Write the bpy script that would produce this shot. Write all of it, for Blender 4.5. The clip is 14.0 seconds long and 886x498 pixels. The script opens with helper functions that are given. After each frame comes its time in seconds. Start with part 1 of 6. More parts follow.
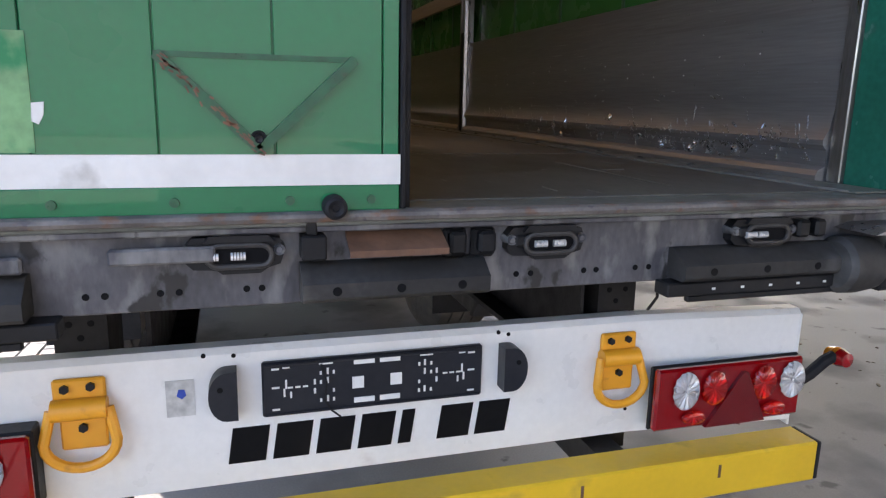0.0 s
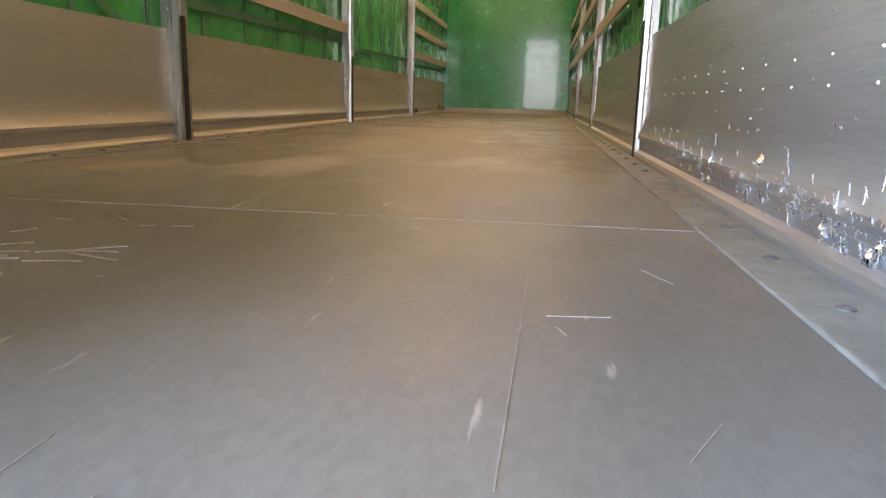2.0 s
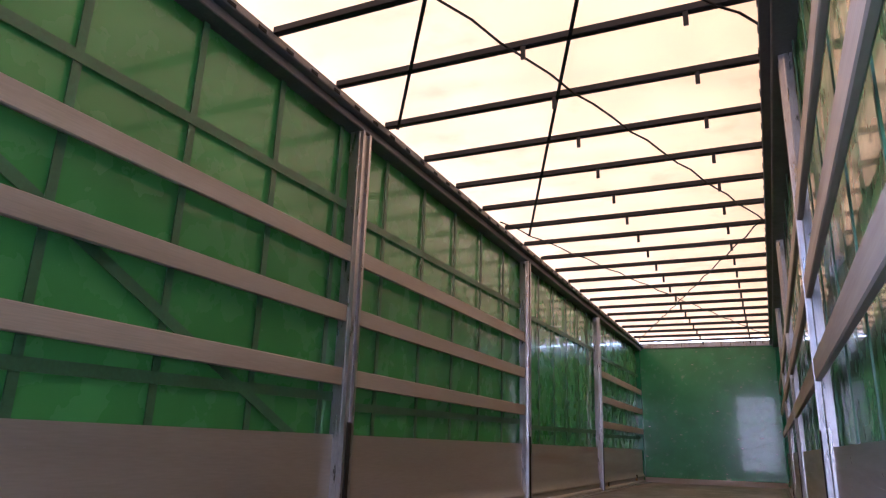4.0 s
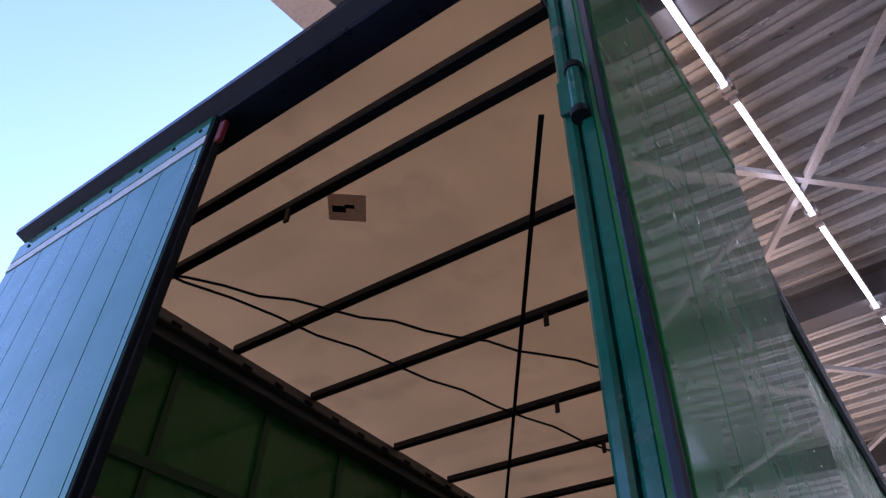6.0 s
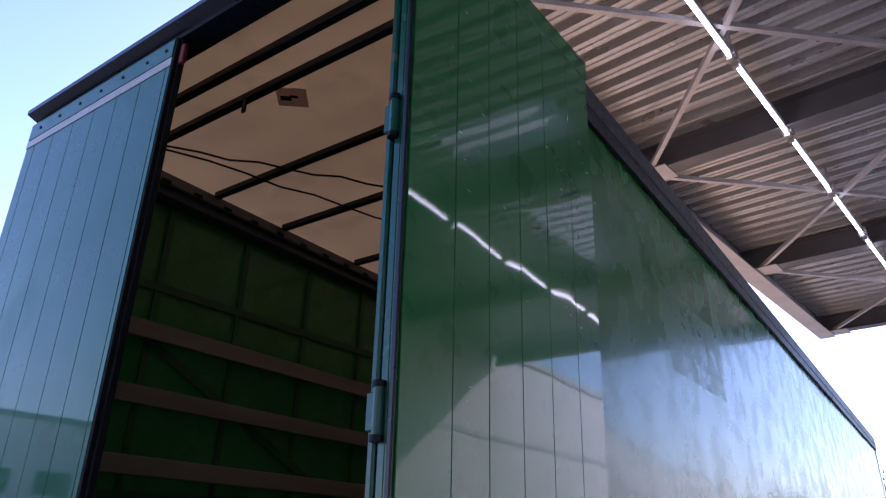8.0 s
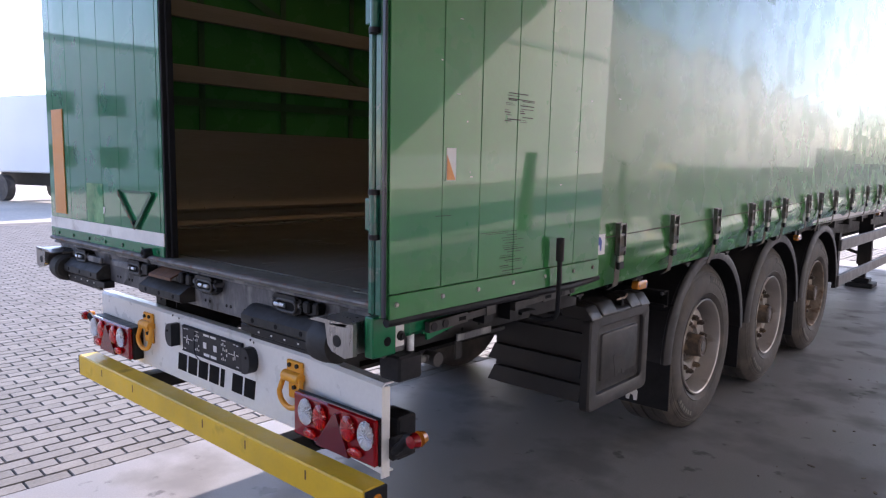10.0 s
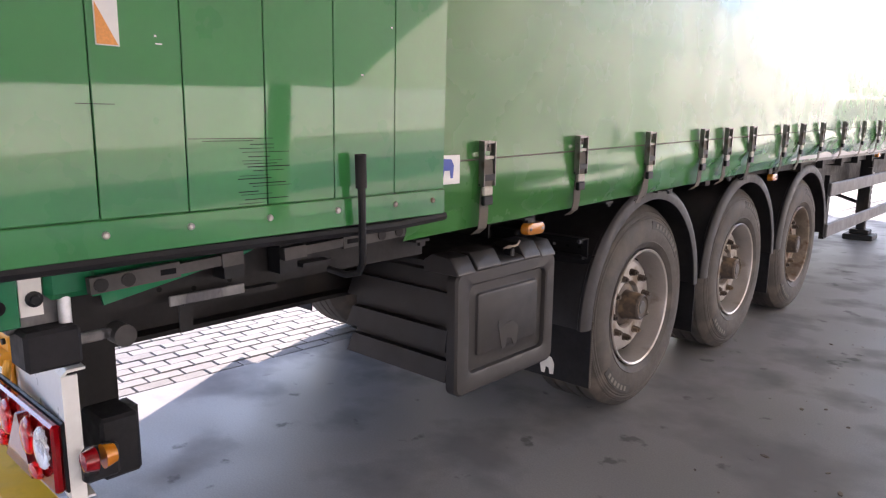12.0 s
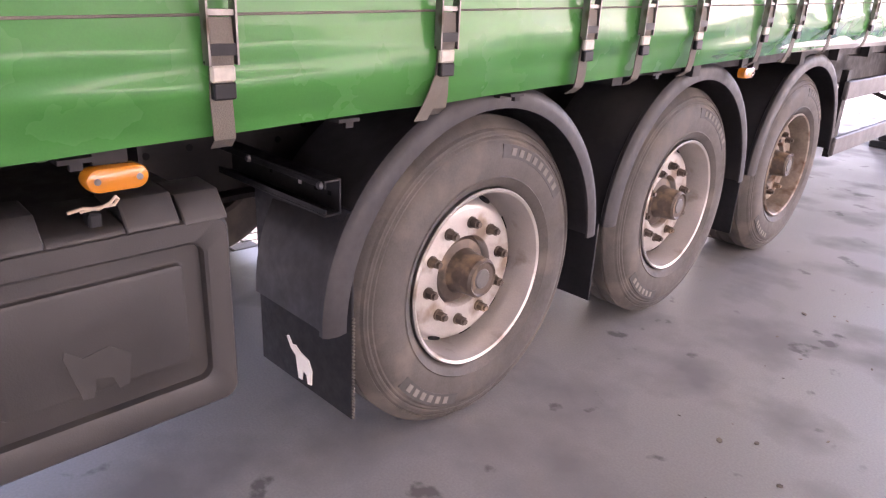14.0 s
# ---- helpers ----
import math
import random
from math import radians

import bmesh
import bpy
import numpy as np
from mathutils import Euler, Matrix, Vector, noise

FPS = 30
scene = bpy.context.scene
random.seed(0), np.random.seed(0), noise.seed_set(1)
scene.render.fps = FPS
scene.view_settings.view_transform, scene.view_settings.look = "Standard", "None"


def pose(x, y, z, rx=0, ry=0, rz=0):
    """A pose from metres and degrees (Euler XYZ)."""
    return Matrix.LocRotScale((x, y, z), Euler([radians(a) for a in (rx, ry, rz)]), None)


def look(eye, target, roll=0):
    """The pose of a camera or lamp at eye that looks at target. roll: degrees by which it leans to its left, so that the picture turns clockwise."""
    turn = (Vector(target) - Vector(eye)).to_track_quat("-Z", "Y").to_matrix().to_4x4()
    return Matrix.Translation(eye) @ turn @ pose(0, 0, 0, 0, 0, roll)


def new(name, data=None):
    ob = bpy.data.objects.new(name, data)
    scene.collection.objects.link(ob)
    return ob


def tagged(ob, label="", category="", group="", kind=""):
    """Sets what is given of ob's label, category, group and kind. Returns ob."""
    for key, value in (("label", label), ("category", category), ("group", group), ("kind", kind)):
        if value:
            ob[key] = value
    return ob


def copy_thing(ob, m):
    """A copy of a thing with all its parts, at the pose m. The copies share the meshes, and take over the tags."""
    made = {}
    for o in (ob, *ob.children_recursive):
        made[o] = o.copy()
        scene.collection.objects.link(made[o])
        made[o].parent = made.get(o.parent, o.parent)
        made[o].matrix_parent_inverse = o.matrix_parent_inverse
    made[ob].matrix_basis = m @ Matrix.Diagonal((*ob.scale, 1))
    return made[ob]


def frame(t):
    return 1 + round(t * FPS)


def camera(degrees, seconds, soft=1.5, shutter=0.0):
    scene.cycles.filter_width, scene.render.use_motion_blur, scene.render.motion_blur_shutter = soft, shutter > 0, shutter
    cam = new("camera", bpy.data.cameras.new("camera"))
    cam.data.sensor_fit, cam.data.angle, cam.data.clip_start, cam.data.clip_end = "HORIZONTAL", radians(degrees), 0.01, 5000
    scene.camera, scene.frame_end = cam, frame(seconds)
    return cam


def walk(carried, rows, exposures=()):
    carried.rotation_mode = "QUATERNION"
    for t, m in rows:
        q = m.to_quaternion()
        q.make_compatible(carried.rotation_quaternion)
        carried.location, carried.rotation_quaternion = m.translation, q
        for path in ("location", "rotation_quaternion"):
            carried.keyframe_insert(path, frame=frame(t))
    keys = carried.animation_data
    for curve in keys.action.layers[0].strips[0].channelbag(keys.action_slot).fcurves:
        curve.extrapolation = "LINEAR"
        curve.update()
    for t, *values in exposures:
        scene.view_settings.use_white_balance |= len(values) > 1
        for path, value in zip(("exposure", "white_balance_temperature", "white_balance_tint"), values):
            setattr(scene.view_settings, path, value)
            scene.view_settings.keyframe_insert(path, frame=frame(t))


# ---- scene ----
cam = camera(65.3, 14.0, soft=1.25)
PATH = [
    (0, (-0.325, -1.264, 1.396), (0.247, 0.607, 0.982), 1.2),
    (0.5, (-0.028, -1.041, 1.394), (0.327, 0.882, 0.974), 1.5),
    (1, (0.277, -0.804, 1.396), (0.427, 1.145, 0.974), 1.4),
    (1.5, (0.574, -0.543, 1.435), (0.501, 1.411, 1.012), 1.2),
    (2, (0.738, -0.216, 1.468), (0.475, 1.721, 1.043), 1.5),
    (2.5, (0.817, -0.014, 1.506), (0.423, 1.91, 1.125), 1.6),
    (3, (0.876, 0.095, 1.59), (0.334, 2.016, 1.47), 1.8),
    (3.5, (0.9, 0.1, 1.662), (0.195, 1.96, 1.873), 1.8),
    (4, (1.007, -0.084, 1.749), (0.191, 1.658, 2.295), 1.8),
    (4.2, (1.013, -0.15, 1.778), (0.187, 1.541, 2.456), 1.7),
    (6.3, (1.64, -0.857, 1.848), (0.748, 0.328, 3.191), 2.0),
    (6.5, (1.723, -0.908, 1.836), (0.843, 0.279, 3.183), 1.7),
    (7, (1.973, -1.026, 1.824), (1.071, 0.232, 3.09), 1.1),
    (7.5, (2.186, -1.172, 1.784), (1.2, 0.217, 2.831), 1.3),
    (8, (2.328, -1.309, 1.726), (1.264, 0.183, 2.527), 1.2),
    (8.4, (2.439, -1.365, 1.695), (1.315, 0.194, 2.248), 1.1),
    (8.8, (2.588, -1.412, 1.651), (1.399, 0.166, 1.962), 0.5),
    (9, (2.642, -1.414, 1.64), (1.406, 0.146, 1.829), 0.8),
    (9.2, (2.674, -1.43, 1.631), (1.402, 0.112, 1.699), 1.0),
    (11.3, (2.701, -0.916, 1.492), (1.381, 0.543, 1.136), 0.9),
    (11.5, (2.676, -0.777, 1.465), (1.355, 0.681, 1.107), 0.7),
    (12, (2.659, -0.366, 1.423), (1.335, 1.089, 1.064), 0.6),
    (12.5, (2.581, 0.041, 1.389), (1.253, 1.491, 1.025), 0.9),
    (13, (2.511, 0.439, 1.397), (1.182, 1.887, 1.03), 1.1),
    (13.5, (2.5, 0.884, 1.407), (1.181, 2.319, 0.958), 1.8),
    (14, (2.463, 1.259, 1.39), (1.157, 2.597, 0.68), 2.8),
]
EXPOSURES = [(0, 2.7, 6900, 20), (0.5, 3.1, 6900, 18), (1, 3.4, 7000, 16), (1.5, 4.7, 6900, 15), (2, 5.7, 6600, 14), (2.5, 6.25, 6500, 16), (3, 6.4, 6300, 18), (3.5, 6.0, 6200, 22), (4, 4.75, 5250, 36),
             (4.2, 4.3, 5250, 36), (6.3, 1.38, 5350, 35), (8, 1.08, 5400, 36), (9, 1.42, 5850, 31), (11.3, 2.65, 6700, 28), (12.5, 2.85, 6800, 28), (13.5, 3.33, 6650, 39), (14, 3.88, 6850, 42)]
walk(cam, [(t, look(eye, to, roll)) for t, eye, to, roll in PATH], EXPOSURES)

# ---------------------------------------------------------------- sky and sun
SUN_ELEVATION, SUN_AZIMUTH = 29.0, -29.0  # azimuth from the trailer's nose, clockwise
world = bpy.data.worlds.new("sky")
scene.world = world
world.use_nodes = True
wn = world.node_tree.nodes
sky = wn.new("ShaderNodeTexSky")
sky.sky_type, sky.sun_disc = "NISHITA", False
sky.sun_elevation, sky.sun_rotation = radians(SUN_ELEVATION), radians(SUN_AZIMUTH)
sky.air_density, sky.dust_density = 1.0, 0.4
wn["Background"].inputs["Strength"].default_value = 0.15
world.node_tree.links.new(sky.outputs[0], wn["Background"].inputs["Color"])
sun = new("sun", bpy.data.lights.new("sun", "SUN"))
sun.data.energy, sun.data.angle, sun.data.color = 2.8, radians(0.5), (1.0, 0.95, 0.86)
_e, _a = radians(SUN_ELEVATION), radians(SUN_AZIMUTH)
sun.matrix_world = look((60 * math.sin(_a) * math.cos(_e), 60 * math.cos(_a) * math.cos(_e), 60 * math.sin(_e)), (0, 0, 0))


# ---------------------------------------------------------------- materials
def surf(name, base, rough=0.5, metal=0.0, var=0.2, scale=3.0, grain=60.0, bump=0.15, coat=0.0, dirt=None, dirt_at=0.58,
         dirt_scale=2.5, stretch=(1, 1, 1), through_light=0.0, random_tint=0.0, scratch=None, island=False, gloss=0.5, relief=0.004, grainy=0.35, coat_ior=1.5, waves=0.0):
    """A node material: base colour with broad and fine variation, stains of a second colour, scratches and a fine relief."""
    m = bpy.data.materials.new(name)
    m.use_nodes = True
    nt, ns = m.node_tree, m.node_tree.nodes
    link = nt.links.new
    p = ns["Principled BSDF"]
    co = ns.new("ShaderNodeTexCoord")
    mp = ns.new("ShaderNodeMapping")
    mp.inputs["Scale"].default_value = stretch
    link(co.outputs["Object"], mp.inputs["Vector"])

    def noisy(sc, detail=4.0, src=None):
        n = ns.new("ShaderNodeTexNoise")
        n.inputs["Scale"].default_value, n.inputs["Detail"].default_value = sc, detail
        link((src or mp).outputs["Vector"], n.inputs["Vector"])
        return n

    def ramp(src, lo, hi, a=(0, 0, 0, 1), b=(1, 1, 1, 1)):
        r = ns.new("ShaderNodeValToRGB")
        r.color_ramp.elements[0].position, r.color_ramp.elements[1].position = lo, hi
        r.color_ramp.elements[0].color, r.color_ramp.elements[1].color = a, b
        link(src, r.inputs[0])
        return r.outputs[0]

    def mix(fac, a, b, mode="MIX"):
        x = ns.new("ShaderNodeMix")
        x.data_type, x.blend_type = "RGBA", mode
        for sock, v in ((x.inputs[0], fac), (x.inputs[6], a), (x.inputs[7], b)):
            if isinstance(v, (int, float)):
                sock.default_value = v
            elif isinstance(v, tuple):
                sock.default_value = v
            else:
                link(v, sock)
        return x.outputs[2]

    broad, fine = noisy(scale, 5), noisy(grain, 3)
    lo = tuple(max(0.0, c * (1 - var)) for c in base) + (1,)
    hi = tuple(min(1.0, c * (1 + var)) for c in base) + (1,)
    col = ramp(broad.outputs[0], 0.3, 0.7, lo, hi)
    col = mix(grainy, col, ramp(fine.outputs[0], 0.3, 0.75, (0.55, 0.55, 0.55, 1), (1.3, 1.3, 1.3, 1)), "MULTIPLY")
    if random_tint:
        src = ns.new("ShaderNodeNewGeometry").outputs["Random Per Island"] if island else ns.new("ShaderNodeObjectInfo").outputs["Random"]
        v = ns.new("ShaderNodeMapRange")
        v.inputs["To Min"].default_value, v.inputs["To Max"].default_value = 1 - random_tint, 1 + random_tint
        link(src, v.inputs[0])
        col = mix(1.0, col, v.outputs[0], "MULTIPLY")
    rough_val = ramp(noisy(scale * 4, 4).outputs[0], 0.3, 0.7, (max(0.02, rough - 0.08),) * 3 + (1,), (min(1, rough + 0.1),) * 3 + (1,))
    if dirt:
        stain = noisy(dirt_scale, 7)
        d = ramp(stain.outputs[0], dirt_at, dirt_at + 0.14)
        col = mix(d, col, tuple(dirt) + (1,))
        rough_val = mix(d, rough_val, (min(1, rough + 0.3),) * 3 + (1,))
    if scratch:
        colour, sx, at = scratch
        sm = ns.new("ShaderNodeMapping")
        sm.inputs["Scale"].default_value = sx
        sm.inputs["Rotation"].default_value = (0.12, 0.15, 0.2)
        link(co.outputs["Object"], sm.inputs["Vector"])
        s = ramp(noisy(1.0, 6, sm).outputs[0], at, at + 0.05)
        col = mix(s, col, tuple(colour) + (1,))
    link(col, p.inputs["Base Color"])
    link(rough_val, p.inputs["Roughness"])
    p.inputs["Metallic"].default_value = metal
    p.inputs["Specular IOR Level"].default_value = gloss
    p.inputs["Coat Weight"].default_value, p.inputs["Coat Roughness"].default_value, p.inputs["Coat IOR"].default_value = coat, 0.035, coat_ior
    if waves:  # slow waviness of sheet metal and tarpaulin, for the gloss coat
        wave = noisy(2.2, 2.0)
        wb = ns.new("ShaderNodeBump")
        wb.inputs["Strength"].default_value, wb.inputs["Distance"].default_value = waves, 0.02
        link(wave.outputs[0], wb.inputs["Height"])
        link(wb.outputs[0], p.inputs["Coat Normal"])
    if bump:
        b = ns.new("ShaderNodeBump")
        b.inputs["Strength"].default_value, b.inputs["Distance"].default_value = bump, relief
        link(fine.outputs[0], b.inputs["Height"])
        link(b.outputs[0], p.inputs["Normal"])
    if through_light:
        t, mx = ns.new("ShaderNodeBsdfTranslucent"), ns.new("ShaderNodeMixShader")
        link(col, t.inputs["Color"])
        mx.inputs[0].default_value = through_light
        link(p.outputs[0], mx.inputs[1])
        link(t.outputs[0], mx.inputs[2])
        link(mx.outputs[0], ns["Material Output"].inputs["Surface"])
    return m


def glow(name, colour, strength):
    m = bpy.data.materials.new(name)
    m.use_nodes = True
    p = m.node_tree.nodes["Principled BSDF"]
    p.inputs["Base Color"].default_value = (*colour, 1)
    p.inputs["Emission Color"].default_value, p.inputs["Emission Strength"].default_value = (*colour, 1), strength
    return m


def lens(name, colour, rough=0.08, clear=0.35):
    m = bpy.data.materials.new(name)
    m.use_nodes = True
    p = m.node_tree.nodes["Principled BSDF"]
    p.inputs["Base Color"].default_value, p.inputs["Roughness"].default_value = (*colour, 1), rough
    p.inputs["Transmission Weight"].default_value, p.inputs["IOR"].default_value = clear, 1.45
    p.inputs["Coat Weight"].default_value = 0.6
    return m


PAINT = surf("green_paint", (0.003, 0.155, 0.06), 0.3, var=0.14, scale=1.5, coat=0.9, coat_ior=1.5, waves=0.03, bump=0.012, grainy=0.08, gloss=0.1, dirt=(0.01, 0.165, 0.068), dirt_at=0.55, dirt_scale=1.6)
# open door's inner face; the yard's beige reflection is put into the green
PAINT_BEIGE_TINT = surf("green_paint_beige_tint", (0.026, 0.2, 0.05), 0.3, var=0.14, scale=1.5, coat=1.0, coat_ior=1.55, waves=0.03, bump=0.012, grainy=0.08, gloss=0.1, dirt=(0.035, 0.21, 0.06), dirt_at=0.55, dirt_scale=1.6)
PAINT_DARK = surf("green_post_paint", (0.012, 0.14, 0.09), 0.2, var=0.15, coat=0.4, bump=0.03, dirt=(0.12, 0.13, 0.12), dirt_at=0.66, dirt_scale=9)
BULK_PAINT = surf("bulkhead_paint", (0.025, 0.22, 0.075), 0.2, var=0.2, coat=0.4, bump=0.05, grain=9, grainy=0.12, relief=0.006, dirt=(0.3, 0.38, 0.28), dirt_at=0.66, dirt_scale=3, scratch=((0.5, 0.5, 0.42), (9, 9, 30), 0.69))
CURTAIN = surf("green_tarpaulin", (0.042, 0.19, 0.045), 0.25, var=0.14, scale=1.2, grain=250, bump=0.02, coat=0.28, gloss=0.22, through_light=0.003, grainy=0.1)
PATCH = surf("tarpaulin_patch", (0.045, 0.18, 0.036), 0.3, var=0.12, bump=0.02, gloss=0.3)
ALU_SCRAPED = surf("scraped_aluminium", (0.34, 0.33, 0.325), 0.36, metal=0.7, var=0.16, scale=2.2, grain=70, stretch=(1, 0.1, 2.5), bump=0.05, relief=0.002, grainy=0.25, dirt=(0.2, 0.175, 0.145), dirt_at=0.56, dirt_scale=1.6,
                   scratch=((0.62, 0.62, 0.63), (3, 1.6, 70), 0.69))
CANVAS = surf("cream_roof_canvas", (0.86, 0.53, 0.25), 0.6, var=0.12, scale=1.5, grain=220, grainy=0.06, bump=0.02, through_light=0.11, dirt=(0.74, 0.45, 0.22), dirt_at=0.56)
DECKPLY = surf("phenolic_floor", (0.094, 0.093, 0.083), 0.44, var=0.34, scale=1.1, grain=90, bump=0.05, stretch=(1, 0.5, 1), dirt=(0.22, 0.205, 0.185), dirt_at=0.5, dirt_scale=1.3, scratch=((0.24, 0.23, 0.205), (28, 4, 4), 0.69))
ALU = surf("dirty_aluminium", (0.33, 0.3, 0.255), 0.42, metal=0.5, var=0.12, scale=1.6, stretch=(1, 0.15, 2), bump=0.04, relief=0.002, grainy=0.15, dirt=(0.27, 0.235, 0.18), dirt_at=0.57, dirt_scale=1.3)
ALU_CLEAN = surf("post_aluminium", (0.36, 0.35, 0.34), 0.32, metal=0.85, var=0.15, stretch=(4, 4, 0.5), bump=0.06, dirt=(0.2, 0.17, 0.13), dirt_at=0.6)
SLAT = surf("slat_wood", (0.27, 0.235, 0.19), 0.5, var=0.14, scale=3, stretch=(1, 0.12, 3), bump=0.06, grainy=0.25, dirt=(0.26, 0.23, 0.19), dirt_at=0.57)
STEEL = surf("weathered_steel", (0.085, 0.085, 0.094), 0.5, metal=0.25, var=0.45, scale=6, grain=90, bump=0.12, stretch=(1, 1, 0.45), grainy=0.5, dirt=(0.24, 0.237, 0.235), dirt_at=0.5, dirt_scale=14, scratch=((0.03, 0.029, 0.028), (16, 16, 9), 0.61))
LIP = surf("worn_sill_edge", (0.15, 0.135, 0.125), 0.6, metal=0.1, var=0.45, scale=14, grain=120, bump=0.3, dirt=(0.19, 0.1, 0.06), dirt_at=0.54, dirt_scale=24, scratch=((0.1, 0.09, 0.09), (30, 30, 30), 0.62))
TREAD = surf("sill_top", (0.13, 0.14, 0.125), 0.5, metal=0.1, var=0.2, scale=5, bump=0.06, dirt=(0.2, 0.2, 0.18), dirt_at=0.55)
RUST = surf("rusty_steel", (0.17, 0.085, 0.05), 0.75, var=0.35, scale=9, bump=0.4, dirt=(0.1, 0.08, 0.07), dirt_at=0.55)
CHASSIS = surf("chassis_black", (0.014, 0.013, 0.013), 0.55, gloss=0.25, var=0.35, scale=4, bump=0.15, dirt=(0.04, 0.034, 0.028), dirt_at=0.58)
DARK = surf("dark_metal", (0.011, 0.0115, 0.013), 0.45, gloss=0.25, var=0.3, scale=6, bump=0.1, dirt=(0.03, 0.028, 0.026), dirt_at=0.6)
FRAME_GREEN = surf("chipped_dark_green", (0.012, 0.1, 0.045), 0.35, var=0.3, scale=20, bump=0.1, dirt=(0.09, 0.045, 0.03), dirt_at=0.6, dirt_scale=18)
HEADER = surf("roof_header_navy", (0.012, 0.015, 0.03), 0.32, var=0.3, coat=0.2, bump=0.08)
BUFFER = surf("scuffed_rubber", (0.034, 0.033, 0.032), 0.6, gloss=0.28, var=0.3, scale=7, bump=0.12, dirt=(0.1, 0.095, 0.088), dirt_at=0.55, dirt_scale=6)
RUBBER = surf("black_rubber", (0.014, 0.014, 0.016), 0.62, gloss=0.22, var=0.25, scale=8, bump=0.2, dirt=(0.035, 0.033, 0.032), dirt_at=0.6)
TYRE = surf("tyre_rubber", (0.06, 0.054, 0.049), 0.68, var=0.2, scale=9, grain=160, bump=0.08, dirt=(0.12, 0.105, 0.09), dirt_at=0.52, dirt_scale=5)
DENT = surf("torn_aluminium", (0.62, 0.62, 0.64), 0.25, metal=0.9, var=0.3, scale=40, bump=0.1)
TYRE_MARK = surf("tyre_relief", (0.045, 0.043, 0.042), 0.65, bump=0.1)
TYRE_PALE = surf("tyre_relief_dusty", (0.15, 0.14, 0.125), 0.7, bump=0.1)
RIM = surf("silver_rim", (0.47, 0.445, 0.42), 0.36, metal=0.5, var=0.16, scale=5, grain=200, bump=0.0, grainy=0.15, dirt=(0.24, 0.19, 0.145), dirt_at=0.52, dirt_scale=7)
HUB = surf("oily_hub", (0.09, 0.07, 0.055), 0.5, metal=0.3, var=0.4, scale=12, bump=0.25, dirt=(0.28, 0.2, 0.13), dirt_at=0.58, dirt_scale=9)
PLASTIC = surf("grey_plastic", (0.026, 0.024, 0.023), 0.48, var=0.2, scale=5, grain=300, bump=0.12, dirt=(0.05, 0.045, 0.04), dirt_at=0.6, grainy=0.07)
FENDER = surf("mudguard_plastic", (0.022, 0.021, 0.023), 0.55, var=0.25, scale=6, bump=0.12, dirt=(0.07, 0.065, 0.06), dirt_at=0.6)
WHITE = surf("white_paint", (0.78, 0.78, 0.76), 0.32, var=0.06, coat=0.2, bump=0.04, dirt=(0.5, 0.45, 0.4), dirt_at=0.66, dirt_scale=6, grainy=0.07)
WHITE_TAPE = surf("white_strip", (0.75, 0.74, 0.71), 0.4, var=0.08, scale=8, bump=0.06, dirt=(0.36, 0.34, 0.3), dirt_at=0.6, dirt_scale=7, grainy=0.07)
YELLOW = surf("yellow_paint", (0.72, 0.45, 0.02), 0.4, var=0.12, scale=5, bump=0.08, dirt=(0.3, 0.2, 0.05), dirt_at=0.64, dirt_scale=5, grainy=0.07)
GEAR = surf("greased_gear_steel", (0.045, 0.042, 0.04), 0.5, metal=0.2, var=0.3, scale=12, bump=0.1)
HOOKY = surf("hook_yellow", (0.78, 0.34, 0.02), 0.4, var=0.12, bump=0.1, dirt=(0.4, 0.16, 0.03), dirt_at=0.62, dirt_scale=20, grainy=0.07)
# print and scuffs; also paints the shade inside holes, slots and pockets
BLACK = surf("black_marks_hole_shade", (0.006, 0.006, 0.007), 0.7, var=0.2, bump=0.03, gloss=0.12)
HOLDER = surf("plate_holder", (0.016, 0.018, 0.024), 0.4, gloss=0.3, var=0.2, bump=0.06)
STRAP = surf("strap_webbing", (0.13, 0.115, 0.095), 0.8, var=0.25, grain=400, bump=0.3, dirt=(0.08, 0.07, 0.06), dirt_at=0.55, dirt_scale=8)
BUCKLE = surf("buckle_steel", (0.2, 0.19, 0.175), 0.33, metal=0.75, var=0.3, scale=20, bump=0.1, dirt=(0.1, 0.08, 0.06), dirt_at=0.55, dirt_scale=15)
RIM_RUSTY = surf("rusty_rim_steel", (0.27, 0.225, 0.18), 0.5, metal=0.35, var=0.3, scale=9, bump=0.15, dirt=(0.14, 0.08, 0.05), dirt_at=0.5, dirt_scale=8)
ROLLER = surf("bright_steel", (0.8, 0.8, 0.8), 0.3, metal=0.6, var=0.1, bump=0.05)
CONCRETE = surf("concrete_yard", (0.215, 0.208, 0.201), 0.5, gloss=0.26, var=0.16, scale=0.6, grain=130, bump=0.06, grainy=0.25, dirt=(0.15, 0.145, 0.143), dirt_at=0.5, dirt_scale=1.7, scratch=((0.09, 0.086, 0.083), (6, 6, 6), 0.65))
DUST = surf("floor_dust", (0.19, 0.18, 0.16), 0.8, var=0.2, scale=20, bump=0.1)
PAVER = surf("grey_paver", (0.145, 0.138, 0.127), 0.8, var=0.15, scale=6, bump=0.35, random_tint=0.14)
PAVER_FIELD = surf("grey_paver_field", (0.145, 0.138, 0.127), 0.8, var=0.15, scale=6, bump=0.35, random_tint=0.14, island=True)
SAND = surf("joint_sand", (0.115, 0.105, 0.092), 0.9, var=0.2, scale=12, bump=0.3)
DECK = surf("galvanised_deck", (0.44, 0.435, 0.42), 0.33, metal=0.55, var=0.12, scale=1.5, stretch=(0.4, 1, 1), bump=0.05)
BEAM = surf("grey_steel_beam", (0.1, 0.096, 0.094), 0.5, var=0.15, bump=0.06)
